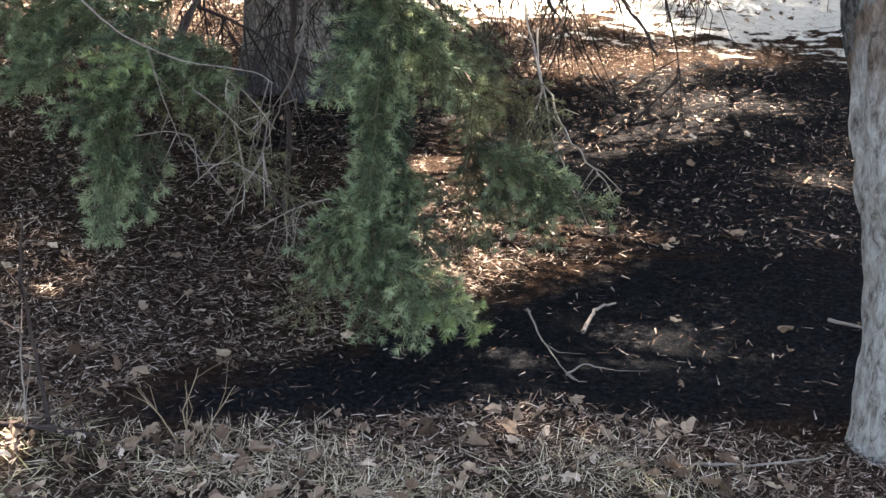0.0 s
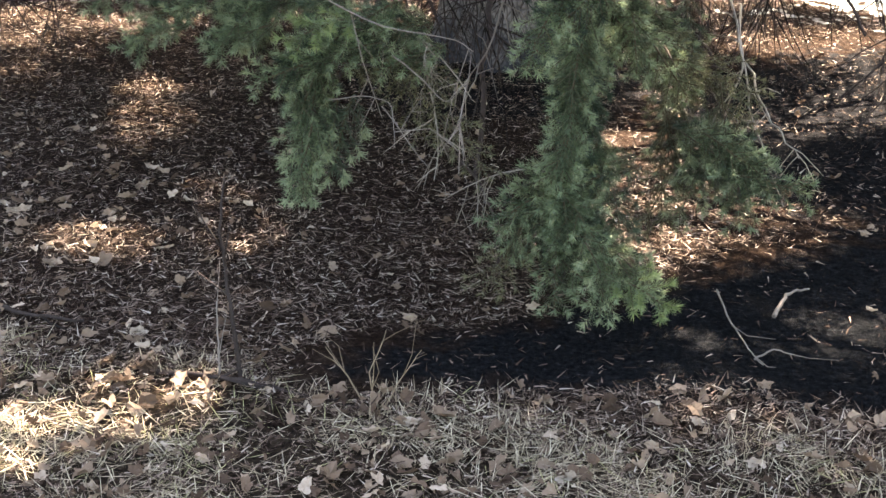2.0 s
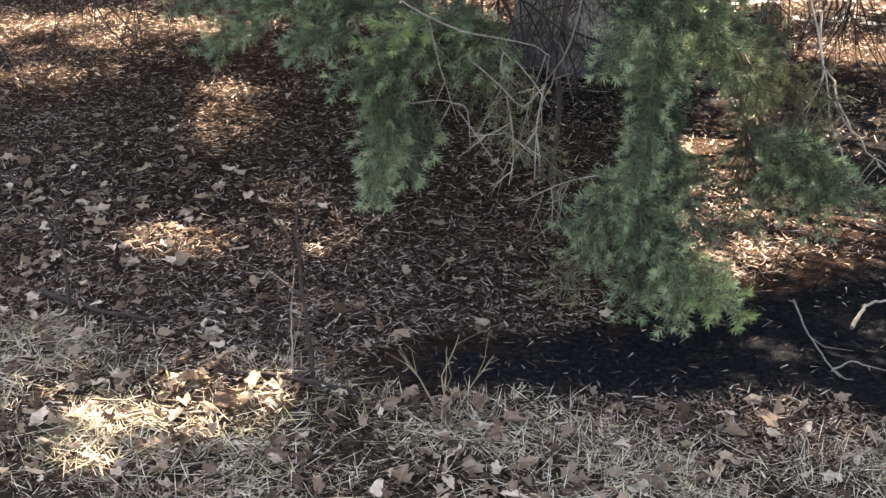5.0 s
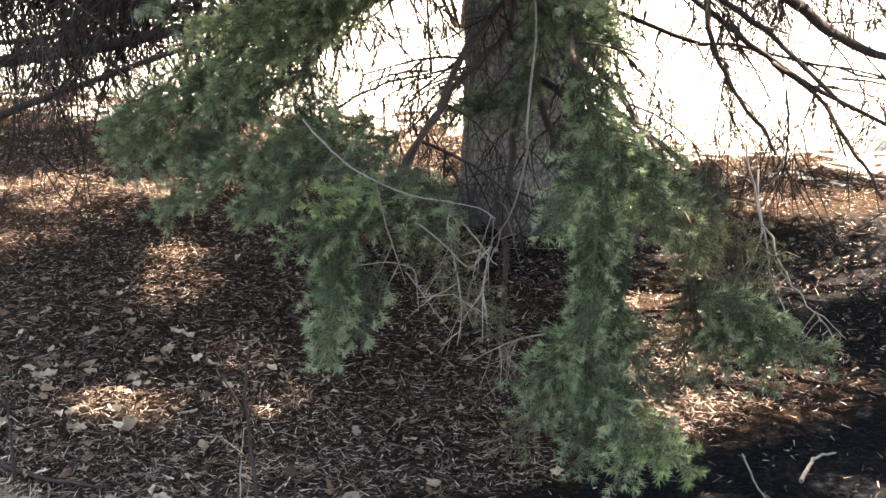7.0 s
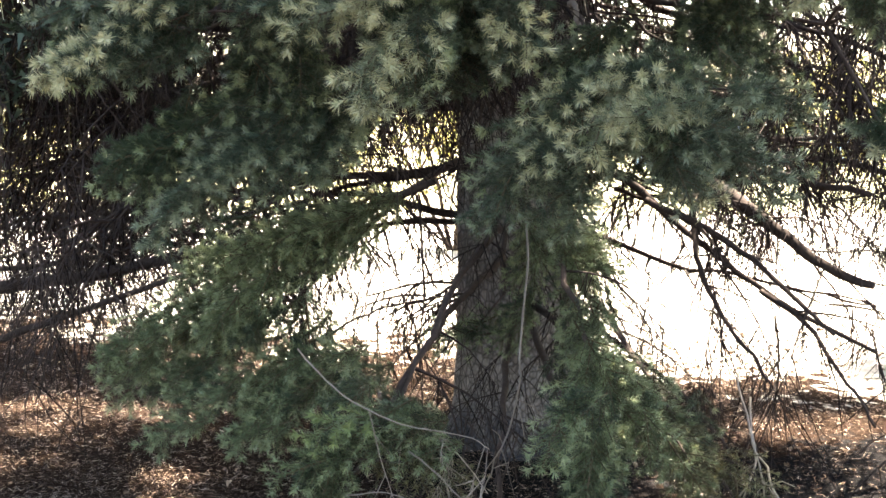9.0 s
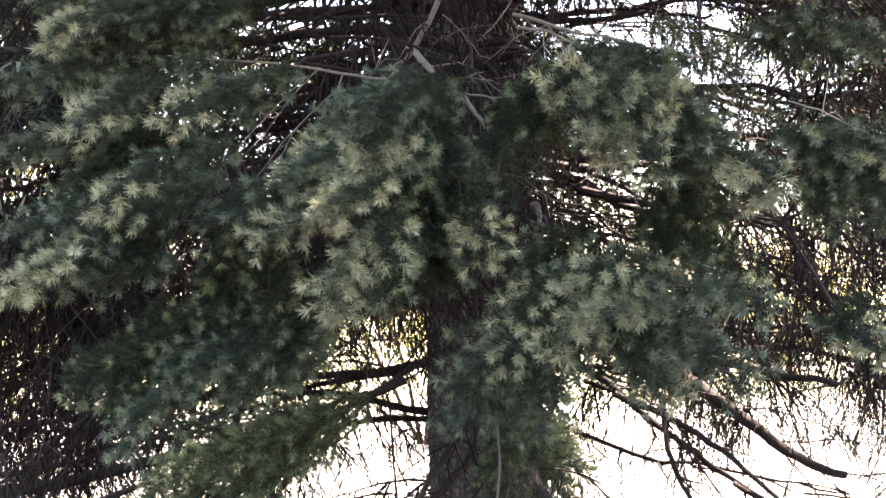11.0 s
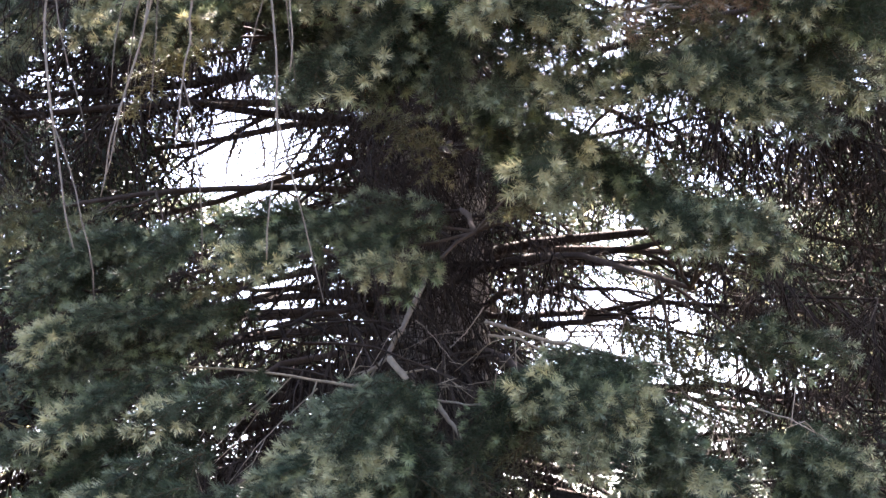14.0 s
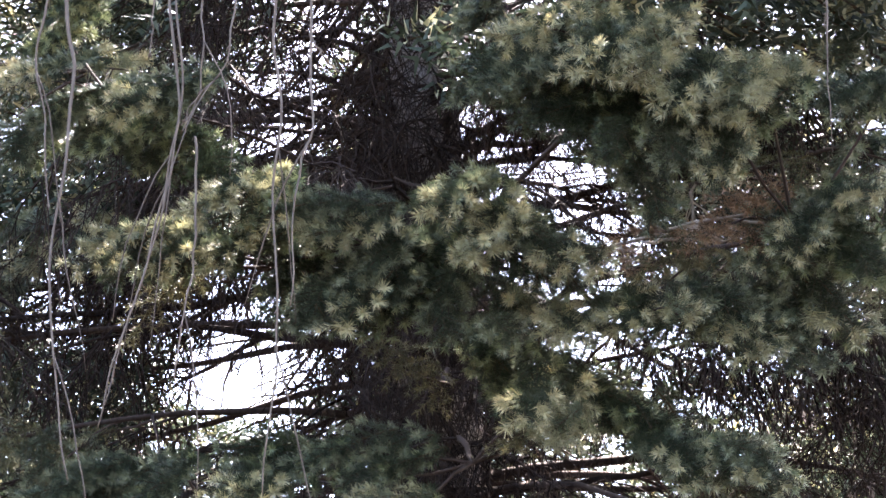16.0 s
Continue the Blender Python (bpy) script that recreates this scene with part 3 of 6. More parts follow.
def plume(kind, a, b, width):
    """A live branchlet from a to its tip b, hung with overlapping fans of needles over its width."""
    ob, pts = FRONT["limb"], FRONT["pts"]
    a, b = Vector(a), Vector(b)
    random.seed(int(abs(a.x * 7919 + b.z * 5347 + b.x * 1237) * 10))
    near = min(pts[4:], key=lambda q: (q - a).length + 0.6 * max(0, a.y - q.y))
    axis = arc(a, b, 0.03, 5, 0.004)
    M = Mesh()
    back = Vector((0, 0.05, -0.015))
    M.tube(arc(near, a + back, 0.0, 4, 0.006)[:-1] + [p + back for p in axis[:-1]], 0.0055, 0.002, 4)
    child("side_branch", M.data("side_branch", [LIMB], True), ob)
    # deep and green branchlets near the floor take the painted-bright needles
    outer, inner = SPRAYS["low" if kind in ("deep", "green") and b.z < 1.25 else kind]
    way = (b - a).normalized()
    lat = way.cross(Vector((0, -0.75, 0.65))).normalized()
    low = b.z < 1.25
    rows = max(1, round((b - a).length / (0.16 if low else 0.13)))
    cols = max(1, round(width / (0.1 if low and b.y < 3.4 else 0.085)))
    for i in range(rows + 1):
        u = (i + 0.15) / (rows + 0.15)
        for j in range(cols):
            v = (j + 0.5) / cols - 0.5
            tip = along(axis, min(1.0, u))[0] + lat * (v * width * (1.0 - 0.25 * u)) + rvec(0.012)
            d = (way * 1.0 + lat * (v * 1.3 + rnd(-0.25, 0.25)) + Vector((0, -0.25, -0.12)) + rvec(0.15)).normalized()
            spray_end(ob, outer if i == rows else inner, tip, d, rnd(0.78, 1.02), lat)
    # darker fans behind: shade between the outer fans put into their colour
    if kind not in ("faded", "rust"):
        for k in range(rows):
            tip = along(axis, (k + 0.6) / rows)[0] + Vector((0, 0.07, -0.03)) + lat * rnd(-0.4, 0.4) * width
            spray_end(ob, DEEP, tip, way + lat * rnd(-0.7, 0.7) + Vector((0, 0, -0.3)), rnd(0.85, 1.1), lat)


def spray_end(parent, kinds, tip, d, s, lat):
    """A fan of needles that ends at tip, its broad side turned out and up."""
    me = random.choice(kinds)
    length = 0.29 if me in OLD else 0.26 if me in DEEP or me in LOWER_LIT else 0.21
    x = Vector(d).normalized()
    n = Vector((0, -0.75, 0.65)) + rvec(0.35)
    y = n.cross(x).normalized()
    z = x.cross(y)
    ob = child("dry_spray" if me in RUST else "needle_spray", me, parent)
    ob.matrix_basis = Matrix.Translation(Vector(tip) - x * (length * s)) @ Matrix((x, y, z)).transposed().to_4x4() @ Matrix.Scale(s, 4)


live_bough(300, 0.71, (-0.48, 3.49, 0.36))
plume("faded", (-0.61, 3.54, 0.51), (-0.40, 3.40, 0.43), 0.07)
plume("faded", (-0.35, 3.34, 0.22), (-0.40, 3.20, 0.18), 0.05)
live_bough(301, 0.75, (0.16, 3.77, 0.40))
plume("faded", (0.08, 3.84, 0.48), (0.03, 3.70, 0.17), 0.15)
plume("deep", (0.14, 3.74, 0.38), (0.09, 3.60, 0.24), 0.12)
plume("deep", (0.20, 3.64, 0.40), (0.41, 3.50, 0.36), 0.10)
plume("deep", (0.23, 3.64, 0.35), (0.26, 3.50, 0.31), 0.10)
live_bough(302, 0.76, (-0.17, 3.35, 0.41))
plume("deep", (-0.19, 3.34, 0.70), (-0.23, 3.20, 0.45), 0.12)
plume("deep", (-0.19, 3.34, 0.69), (-0.21, 3.20, 0.47), 0.13)
plume("deep", (-0.18, 3.34, 0.44), (-0.39, 3.20, 0.40), 0.12)
plume("deep", (-0.18, 3.34, 0.39), (-0.36, 3.20, 0.31), 0.13)
plume("green", (-0.17, 3.34, 0.39), (-0.23, 3.20, 0.29), 0.15)
plume("green", (-0.20, 3.29, 0.25), (-0.21, 3.15, 0.15), 0.09)
plume("green", (-0.17, 3.24, 0.32), (-0.08, 3.10, 0.19), 0.17)
plume("green", (-0.13, 3.24, 0.28), (0.01, 3.10, 0.25), 0.10)
plume("grassy", (-0.11, 3.19, 0.20), (0.05, 3.05, 0.22), 0.09)
live_bough(303, 0.95, (-0.88, 3.49, 0.60))
plume("deep", (-0.87, 3.44, 0.64), (-0.96, 3.30, 0.37), 0.15)
plume("deep", (-0.90, 3.44, 0.56), (-0.89, 3.30, 0.35), 0.11)
live_bough(304, 1.01, (0.06, 3.84, 0.66))
plume("deep", (-0.02, 3.84, 0.71), (0.07, 3.70, 0.58), 0.17)
plume("faded", (0.13, 3.84, 0.57), (0.23, 3.70, 0.45), 0.14)
plume("faded", (0.13, 3.74, 0.64), (0.28, 3.60, 0.60), 0.12)
plume("faded", (-0.00, 3.74, 0.72), (0.09, 3.60, 0.60), 0.12)
live_bough(305, 1.09, (-0.79, 3.59, 0.74))
plume("deep", (-0.94, 3.64, 0.83), (-1.20, 3.50, 0.71), 0.15)
plume("faded", (-0.78, 3.64, 0.67), (-0.55, 3.50, 0.63), 0.13)
plume("grassy", (-0.72, 3.44, 0.77), (-0.92, 3.30, 0.79), 0.10)
plume("green", (-0.71, 3.44, 0.69), (-1.03, 3.30, 0.67), 0.11)
live_bough(306, 1.18, (-0.18, 3.72, 0.83))
plume("deep", (-0.23, 4.14, 0.88), (-0.23, 4.00, 0.66), 0.18)
plume("deep", (-0.19, 3.94, 0.78), (-0.02, 3.80, 0.72), 0.17)
plume("deep", (-0.15, 3.64, 0.78), (-0.17, 3.50, 0.65), 0.19)
plume("deep", (-0.10, 3.64, 0.83), (-0.01, 3.50, 0.68), 0.16)
plume("deep", (-0.17, 3.54, 0.85), (-0.18, 3.40, 0.67), 0.21)
plume("green", (-0.24, 3.14, 0.87), (-0.29, 3.00, 0.82), 0.07)
live_bough(307, 1.27, (-0.61, 4.99, 0.92))
plume("deep", (-0.48, 4.94, 1.07), (-0.59, 4.80, 0.75), 0.20)
plume("deep", (-0.73, 4.94, 0.77), (-0.86, 4.80, 0.77), 0.10)
live_bough(308, 1.42, (-1.10, 3.79, 1.07))
plume("deep", (-1.01, 3.84, 1.27), (-1.41, 3.70, 1.12), 0.14)
plume("deep", (-0.91, 3.74, 1.29), (-1.33, 3.60, 1.18), 0.21)
plume("deep", (-0.95, 3.74, 1.23), (-1.30, 3.60, 0.99), 0.16)
plume("green", (-1.26, 3.74, 1.07), (-1.61, 3.60, 0.92), 0.15)
plume("deep", (-1.30, 3.74, 0.97), (-1.60, 3.60, 0.82), 0.13)
plume("deep", (-1.30, 3.74, 0.92), (-1.38, 3.60, 0.86), 0.13)
plume("deep", (-1.06, 3.74, 0.92), (-1.13, 3.60, 0.67), 0.21)
plume("green", (-1.00, 3.64, 0.89), (-1.43, 3.50, 0.74), 0.13)
live_bough(309, 1.43, (-0.34, 4.74, 1.08))
plume("deep", (-0.38, 4.74, 1.13), (-0.20, 4.60, 1.03), 0.23)
plume("deep", (-0.30, 4.64, 1.02), (-0.29, 4.50, 0.81), 0.21)
live_bough(310, 2.15, (-1.00, 3.38, 1.60))
plume("deep", (-1.10, 3.54, 1.75), (-1.16, 3.40, 1.57), 0.21)
plume("green", (-0.81, 3.34, 1.62), (-0.83, 3.20, 1.52), 0.16)
plume("deep", (-1.01, 3.34, 1.63), (-1.43, 3.20, 1.46), 0.13)
plume("deep", (-1.20, 3.34, 1.58), (-1.36, 3.20, 1.46), 0.13)
plume("green", (-0.87, 3.24, 1.57), (-1.07, 3.10, 1.50), 0.14)
plume("green", (-1.08, 3.24, 1.52), (-1.22, 3.10, 1.34), 0.13)
plume("green", (-0.90, 3.24, 1.52), (-0.92, 3.10, 1.46), 0.12)
live_bough(311, 2.17, (-0.10, 3.20, 1.62))
plume("deep", (-0.20, 3.44, 1.76), (-0.31, 3.30, 1.67), 0.12)
plume("green", (-0.01, 3.24, 1.67), (0.27, 3.10, 1.64), 0.09)
plume("tipped", (-0.17, 3.14, 1.66), (-0.28, 3.00, 1.62), 0.12)
plume("tipped", (-0.03, 3.14, 1.71), (-0.11, 3.00, 1.71), 0.10)
plume("green", (-0.04, 3.14, 1.58), (0.03, 3.00, 1.46), 0.11)
plume("green", (-0.01, 3.14, 1.58), (0.21, 3.00, 1.49), 0.14)
plume("green", (-0.19, 3.14, 1.61), (-0.42, 3.00, 1.40), 0.16)
plume("green", (-0.17, 3.14, 1.53), (-0.26, 3.00, 1.39), 0.14)
plume("tipped", (-0.00, 3.14, 1.50), (0.08, 3.00, 1.43), 0.10)
plume("tipped", (-0.22, 3.09, 1.56), (-0.31, 2.95, 1.51), 0.10)
plume("pale", (-0.15, 3.04, 1.61), (-0.20, 2.90, 1.56), 0.07)
plume("pale", (0.00, 3.04, 1.62), (-0.10, 2.90, 1.61), 0.11)
live_bough(312, 2.39, (-0.55, 3.27, 1.84))
plume("deep", (-0.58, 3.39, 1.82), (-0.44, 3.25, 1.70), 0.19)
plume("green", (-0.52, 3.34, 1.84), (-0.34, 3.20, 1.78), 0.16)
plume("tipped", (-0.43, 3.24, 1.97), (-0.33, 3.10, 1.77), 0.13)
plume("green", (-0.63, 3.19, 1.84), (-0.58, 3.05, 1.68), 0.16)
plume("pale", (-0.61, 2.94, 1.75), (-0.68, 2.80, 1.65), 0.21)
live_bough(313, 2.39, (-0.82, 3.24, 1.84))
plume("deep", (-0.96, 3.34, 1.80), (-0.86, 3.20, 1.68), 0.20)
plume("pale", (-0.68, 3.04, 1.89), (-0.87, 2.90, 1.80), 0.10)
live_bough(314, 2.40, (0.39, 3.49, 1.85))
plume("deep", (0.12, 3.64, 1.79), (0.25, 3.50, 1.70), 0.13)
plume("deep", (0.15, 3.54, 1.89), (0.10, 3.40, 1.76), 0.23)
plume("deep", (0.52, 3.44, 1.99), (0.44, 3.30, 1.85), 0.14)
plume("tipped", (0.48, 3.34, 1.99), (0.61, 3.20, 1.94), 0.12)
plume("green", (0.56, 3.34, 1.93), (0.60, 3.20, 1.83), 0.13)
plume("tipped", (0.53, 3.34, 1.54), (0.58, 3.20, 1.52), 0.08)
live_bough(315, 2.40, (-1.19, 3.15, 1.85))
plume("tipped", (-1.07, 3.14, 1.99), (-1.26, 3.00, 1.91), 0.11)
plume("tipped", (-0.98, 3.14, 1.87), (-1.25, 3.00, 1.82), 0.11)
plume("green", (-1.32, 3.14, 1.87), (-1.45, 3.00, 1.87), 0.12)
plume("tipped", (-1.24, 3.04, 1.76), (-1.38, 2.90, 1.74), 0.14)
plume("pale", (-1.37, 3.04, 1.75), (-1.44, 2.90, 1.70), 0.11)
live_bough(316, 2.63, (-0.58, 3.30, 2.08))
plume("green", (-0.68, 3.54, 2.16), (-0.61, 3.40, 2.23), 0.06)
plume("deep", (-0.57, 3.54, 2.18), (-0.75, 3.40, 2.10), 0.17)
plume("deep", (-0.53, 3.34, 2.07), (-0.53, 3.20, 1.83), 0.27)
plume("tipped", (-0.60, 3.24, 2.15), (-0.80, 3.10, 1.98), 0.14)
plume("tipped", (-0.55, 3.14, 2.10), (-0.63, 3.00, 1.96), 0.14)
plume("green", (-0.58, 3.14, 2.02), (-0.88, 3.00, 1.90), 0.11)
plume("pale", (-0.57, 3.04, 1.96), (-0.70, 2.90, 1.85), 0.13)
plume("tipped", (-0.55, 3.04, 1.96), (-0.63, 2.90, 1.88), 0.07)
live_bough(317, 2.65, (0.06, 3.27, 2.10))
plume("green", (0.08, 3.34, 2.14), (0.16, 3.20, 1.99), 0.15)
plume("green", (0.03, 3.24, 2.17), (-0.04, 3.10, 2.11), 0.12)
plume("tipped", (0.15, 3.24, 2.02), (0.31, 3.10, 1.87), 0.14)
plume("pale", (0.02, 3.14, 2.10), (-0.08, 3.00, 1.97), 0.15)
plume("tipped", (0.04, 3.14, 2.07), (0.07, 3.00, 1.95), 0.10)
live_bough(318, 2.72, (-0.12, 3.46, 2.17))
plume("deep", (-0.24, 3.44, 2.15), (-0.35, 3.30, 2.03), 0.19)
plume("faded", (-0.10, 3.44, 2.16), (-0.27, 3.30, 1.97), 0.18)
plume("tipped", (-0.03, 3.34, 2.21), (-0.18, 3.20, 2.17), 0.15)
live_bough(319, 2.73, (-1.19, 3.44, 2.18))
plume("green", (-1.38, 3.54, 2.10), (-1.61, 3.40, 2.10), 0.15)
plume("deep", (-1.25, 3.54, 2.09), (-1.51, 3.40, 2.00), 0.17)
plume("green", (-1.21, 3.39, 2.32), (-1.51, 3.25, 2.26), 0.12)
plume("tipped", (-1.16, 3.24, 2.21), (-1.35, 3.10, 2.11), 0.09)
plume("tipped", (-0.94, 3.24, 2.18), (-1.11, 3.10, 2.11), 0.11)
live_bough(320, 3.04, (0.26, 3.41, 2.49))
plume("green", (0.46, 3.74, 2.35), (0.66, 3.60, 2.29), 0.10)
plume("faded", (0.21, 3.64, 2.29), (0.35, 3.50, 2.09), 0.16)
plume("deep", (0.08, 3.24, 2.69), (0.27, 3.10, 2.55), 0.14)
plume("faded", (0.28, 3.24, 2.51), (0.39, 3.10, 2.45), 0.10)
plume("tipped", (0.18, 3.14, 2.58), (0.26, 3.00, 2.47), 0.12)
plume("tipped", (0.33, 3.14, 2.54), (0.45, 3.00, 2.47), 0.10)
live_bough(321, 3.11, (-1.02, 3.42, 2.56))
plume("deep", (-0.74, 3.44, 2.67), (-0.96, 3.30, 2.68), 0.11)
plume("green", (-1.24, 3.44, 2.65), (-1.42, 3.30, 2.59), 0.14)
plume("faded", (-1.00, 3.44, 2.54), (-1.06, 3.30, 2.48), 0.10)
plume("deep", (-1.39, 3.44, 2.56), (-1.54, 3.30, 2.48), 0.12)
plume("deep", (-1.06, 3.44, 2.45), (-1.23, 3.30, 2.39), 0.12)
plume("tipped", (-1.07, 3.34, 2.41), (-1.46, 3.20, 2.36), 0.15)
plume("green", (-1.06, 3.34, 2.63), (-1.15, 3.20, 2.56), 0.12)
plume("tipped", (-0.87, 3.24, 2.58), (-0.89, 3.10, 2.52), 0.09)
plume("tipped", (-0.79, 3.24, 2.55), (-0.83, 3.10, 2.50), 0.08)
live_bough(322, 3.20, (-0.30, 3.29, 2.65))
plume("green", (-0.51, 3.34, 2.67), (-0.70, 3.20, 2.59), 0.09)
plume("green", (-0.51, 3.34, 2.60), (-0.61, 3.20, 2.54), 0.08)
plume("faded", (-0.14, 3.24, 2.66), (-0.20, 3.10, 2.61), 0.10)
plume("pale", (-0.47, 3.24, 2.50), (-0.55, 3.10, 2.46), 0.08)
plume("tipped", (-0.11, 3.14, 2.76), (-0.15, 3.00, 2.65), 0.11)
plume("pale", (-0.05, 3.14, 2.70), (-0.06, 3.00, 2.59), 0.14)
live_bough(323, 3.48, (-0.37, 3.49, 2.93))
plume("faded", (-0.50, 3.54, 2.96), (-0.38, 3.40, 2.82), 0.10)
plume("deep", (-0.23, 3.34, 2.89), (-0.14, 3.20, 2.73), 0.15)
live_bough(324, 3.51, (0.10, 3.17, 2.96))
plume("deep", (-0.03, 3.34, 2.85), (0.16, 3.20, 2.69), 0.11)
plume("faded", (0.30, 3.24, 3.12), (0.17, 3.10, 3.05), 0.12)
plume("pale", (-0.13, 3.09, 2.95), (-0.07, 2.95, 2.85), 0.09)
plume("tipped", (0.04, 3.09, 2.94), (-0.02, 2.95, 2.82), 0.10)
plume("tipped", (0.20, 3.09, 2.91), (0.09, 2.95, 2.84), 0.10)
plume("tipped", (0.34, 3.09, 2.92), (0.41, 2.95, 2.76), 0.13)
plume("pale", (0.16, 3.04, 2.91), (0.25, 2.90, 2.84), 0.10)
plume("tipped", (-0.06, 2.99, 3.05), (0.05, 2.85, 2.94), 0.08)
live_bough(325, 3.65, (-0.29, 3.13, 3.10))
plume("deep", (-0.37, 3.24, 3.17), (-0.47, 3.10, 2.98), 0.15)
plume("green", (-0.44, 3.14, 3.16), (-0.52, 3.00, 3.05), 0.10)
plume("green", (-0.33, 3.14, 3.03), (-0.32, 3.00, 2.89), 0.12)
plume("green", (-0.22, 3.14, 2.98), (-0.16, 3.00, 2.86), 0.11)
plume("tipped", (-0.47, 3.09, 3.02), (-0.56, 2.95, 2.90), 0.10)
plume("tipped", (-0.12, 2.99, 3.10), (-0.04, 2.85, 2.96), 0.11)
plume("pale", (-0.17, 2.94, 3.11), (-0.26, 2.80, 3.00), 0.13)
plume("tipped", (-0.24, 2.94, 3.21), (-0.33, 2.80, 3.10), 0.12)
live_bough(326, 3.71, (0.58, 3.09, 3.16))
plume("deep", (0.66, 3.24, 3.20), (0.74, 3.10, 3.04), 0.15)
plume("green", (0.48, 3.14, 2.92), (0.53, 3.00, 2.76), 0.14)
plume("green", (0.56, 3.14, 3.12), (0.55, 3.00, 3.00), 0.09)
plume("rust", (0.49, 3.14, 3.20), (0.28, 3.00, 3.05), 0.11)
plume("tipped", (0.57, 3.09, 2.96), (0.65, 2.95, 2.80), 0.11)
plume("deep", (0.64, 3.04, 3.06), (0.71, 2.90, 2.92), 0.14)
plume("green", (0.82, 3.04, 3.47), (0.66, 2.90, 3.37), 0.11)
plume("tipped", (0.59, 2.99, 3.07), (0.50, 2.85, 2.96), 0.09)
plume("tipped", (0.64, 2.94, 3.13), (0.70, 2.80, 3.08), 0.12)
plume("tipped", (0.40, 2.84, 3.31), (0.36, 2.70, 3.11), 0.11)
plume("pale", (0.49, 2.79, 3.37), (0.36, 2.65, 3.25), 0.14)
live_bough(327, 3.73, (-0.80, 3.13, 3.18))
plume("deep", (-0.70, 3.24, 3.18), (-0.76, 3.10, 2.98), 0.13)
plume("faded", (-1.03, 3.24, 3.14), (-1.15, 3.10, 2.97), 0.10)
plume("green", (-0.56, 3.14, 3.09), (-0.67, 3.00, 2.94), 0.15)
plume("tipped", (-0.88, 3.09, 3.21), (-1.06, 2.95, 3.07), 0.09)
plume("tipped", (-0.80, 3.09, 3.26), (-0.90, 2.95, 3.06), 0.10)
plume("pale", (-1.04, 3.04, 3.20), (-1.23, 2.90, 3.14), 0.11)
plume("tipped", (-1.07, 3.04, 3.14), (-1.22, 2.90, 3.06), 0.10)
plume("tipped", (-0.54, 3.04, 3.21), (-0.81, 2.90, 3.16), 0.08)
plume("pale", (-0.54, 3.04, 3.16), (-0.66, 2.90, 3.12), 0.11)
plume("pale", (-0.81, 2.89, 3.23), (-0.90, 2.75, 3.11), 0.09)
live_bough(328, 4.03, (0.11, 2.90, 3.48))
plume("green", (-0.20, 2.94, 3.72), (-0.12, 2.80, 3.76), 0.14)
plume("deep", (0.06, 2.89, 3.43), (-0.05, 2.75, 3.30), 0.16)
plume("green", (0.13, 2.89, 3.27), (0.19, 2.75, 3.06), 0.11)
plume("green", (-0.04, 2.89, 3.57), (-0.21, 2.75, 3.39), 0.14)
plume("pale", (0.02, 2.84, 3.62), (-0.15, 2.70, 3.50), 0.11)
plume("green", (0.01, 2.84, 3.51), (-0.13, 2.70, 3.37), 0.15)
plume("deep", (0.16, 2.84, 3.35), (0.11, 2.70, 3.18), 0.13)
plume("green", (0.27, 2.84, 3.36), (0.25, 2.70, 3.15), 0.11)
plume("tipped", (0.14, 2.79, 3.53), (0.06, 2.65, 3.36), 0.15)
plume("pale", (0.26, 2.79, 3.52), (0.16, 2.65, 3.32), 0.14)
plume("tipped", (0.38, 2.79, 3.41), (0.24, 2.65, 3.27), 0.13)
live_bough(329, 4.09, (-1.16, 2.98, 3.54))
plume("deep", (-1.05, 3.04, 3.44), (-0.86, 2.90, 3.31), 0.08)
plume("deep", (-1.40, 3.04, 3.86), (-1.22, 2.90, 3.90), 0.14)
plume("deep", (-1.10, 2.94, 3.44), (-1.22, 2.80, 3.37), 0.16)
plume("green", (-1.28, 2.89, 3.48), (-1.36, 2.75, 3.32), 0.13)
plume("tipped", (-1.15, 2.84, 3.53), (-1.39, 2.70, 3.50), 0.12)
plume("tipped", (-0.95, 2.84, 3.51), (-1.09, 2.70, 3.38), 0.13)
# pale bare ends beside the low boughs
for px, py, pz, qx, qz in ((-0.78, 3.6, 0.80, 0.8, -0.2), (-0.66, 3.55, 0.76, 0.9, -0.5), (-0.6, 3.55, 0.62, 0.3, -1.0), (-0.95, 3.75, 0.92, 0.7, -0.35), (-0.33, 3.45, 0.42, -1.0, -0.3)):
    place_spray(FRONT["limb"], PALE, Vector((px, py, pz)), Vector((qx, -0.3, qz)), 0.55)


def hanging_shoot(seed, pts, r, mat):
    """A thin bare shoot that hangs from the limbs, with a few spurs."""
    random.seed(seed)
    M = Mesh()
    P = [Vector(p) for p in pts]
    q = []
    for i in range(15):
        p, d = along(P, i / 14)
        q.append(p + rvec(0.008))
    M.tube(q, r, r * 0.4, 5)
    for i in range(7):
        b, e = along(q, rnd(0.2, 1.0))
        d = (e * 0.4 + rvec(1.0)).normalized()
        M.tube([b, b + d * rnd(0.03, 0.07), b + d * rnd(0.06, 0.14) + Vector((0, 0, -0.03))], r * 0.5, r * 0.2, 4)
    child("hanging_shoot", M.data("hanging_shoot", [mat], True), TREE["ob"])


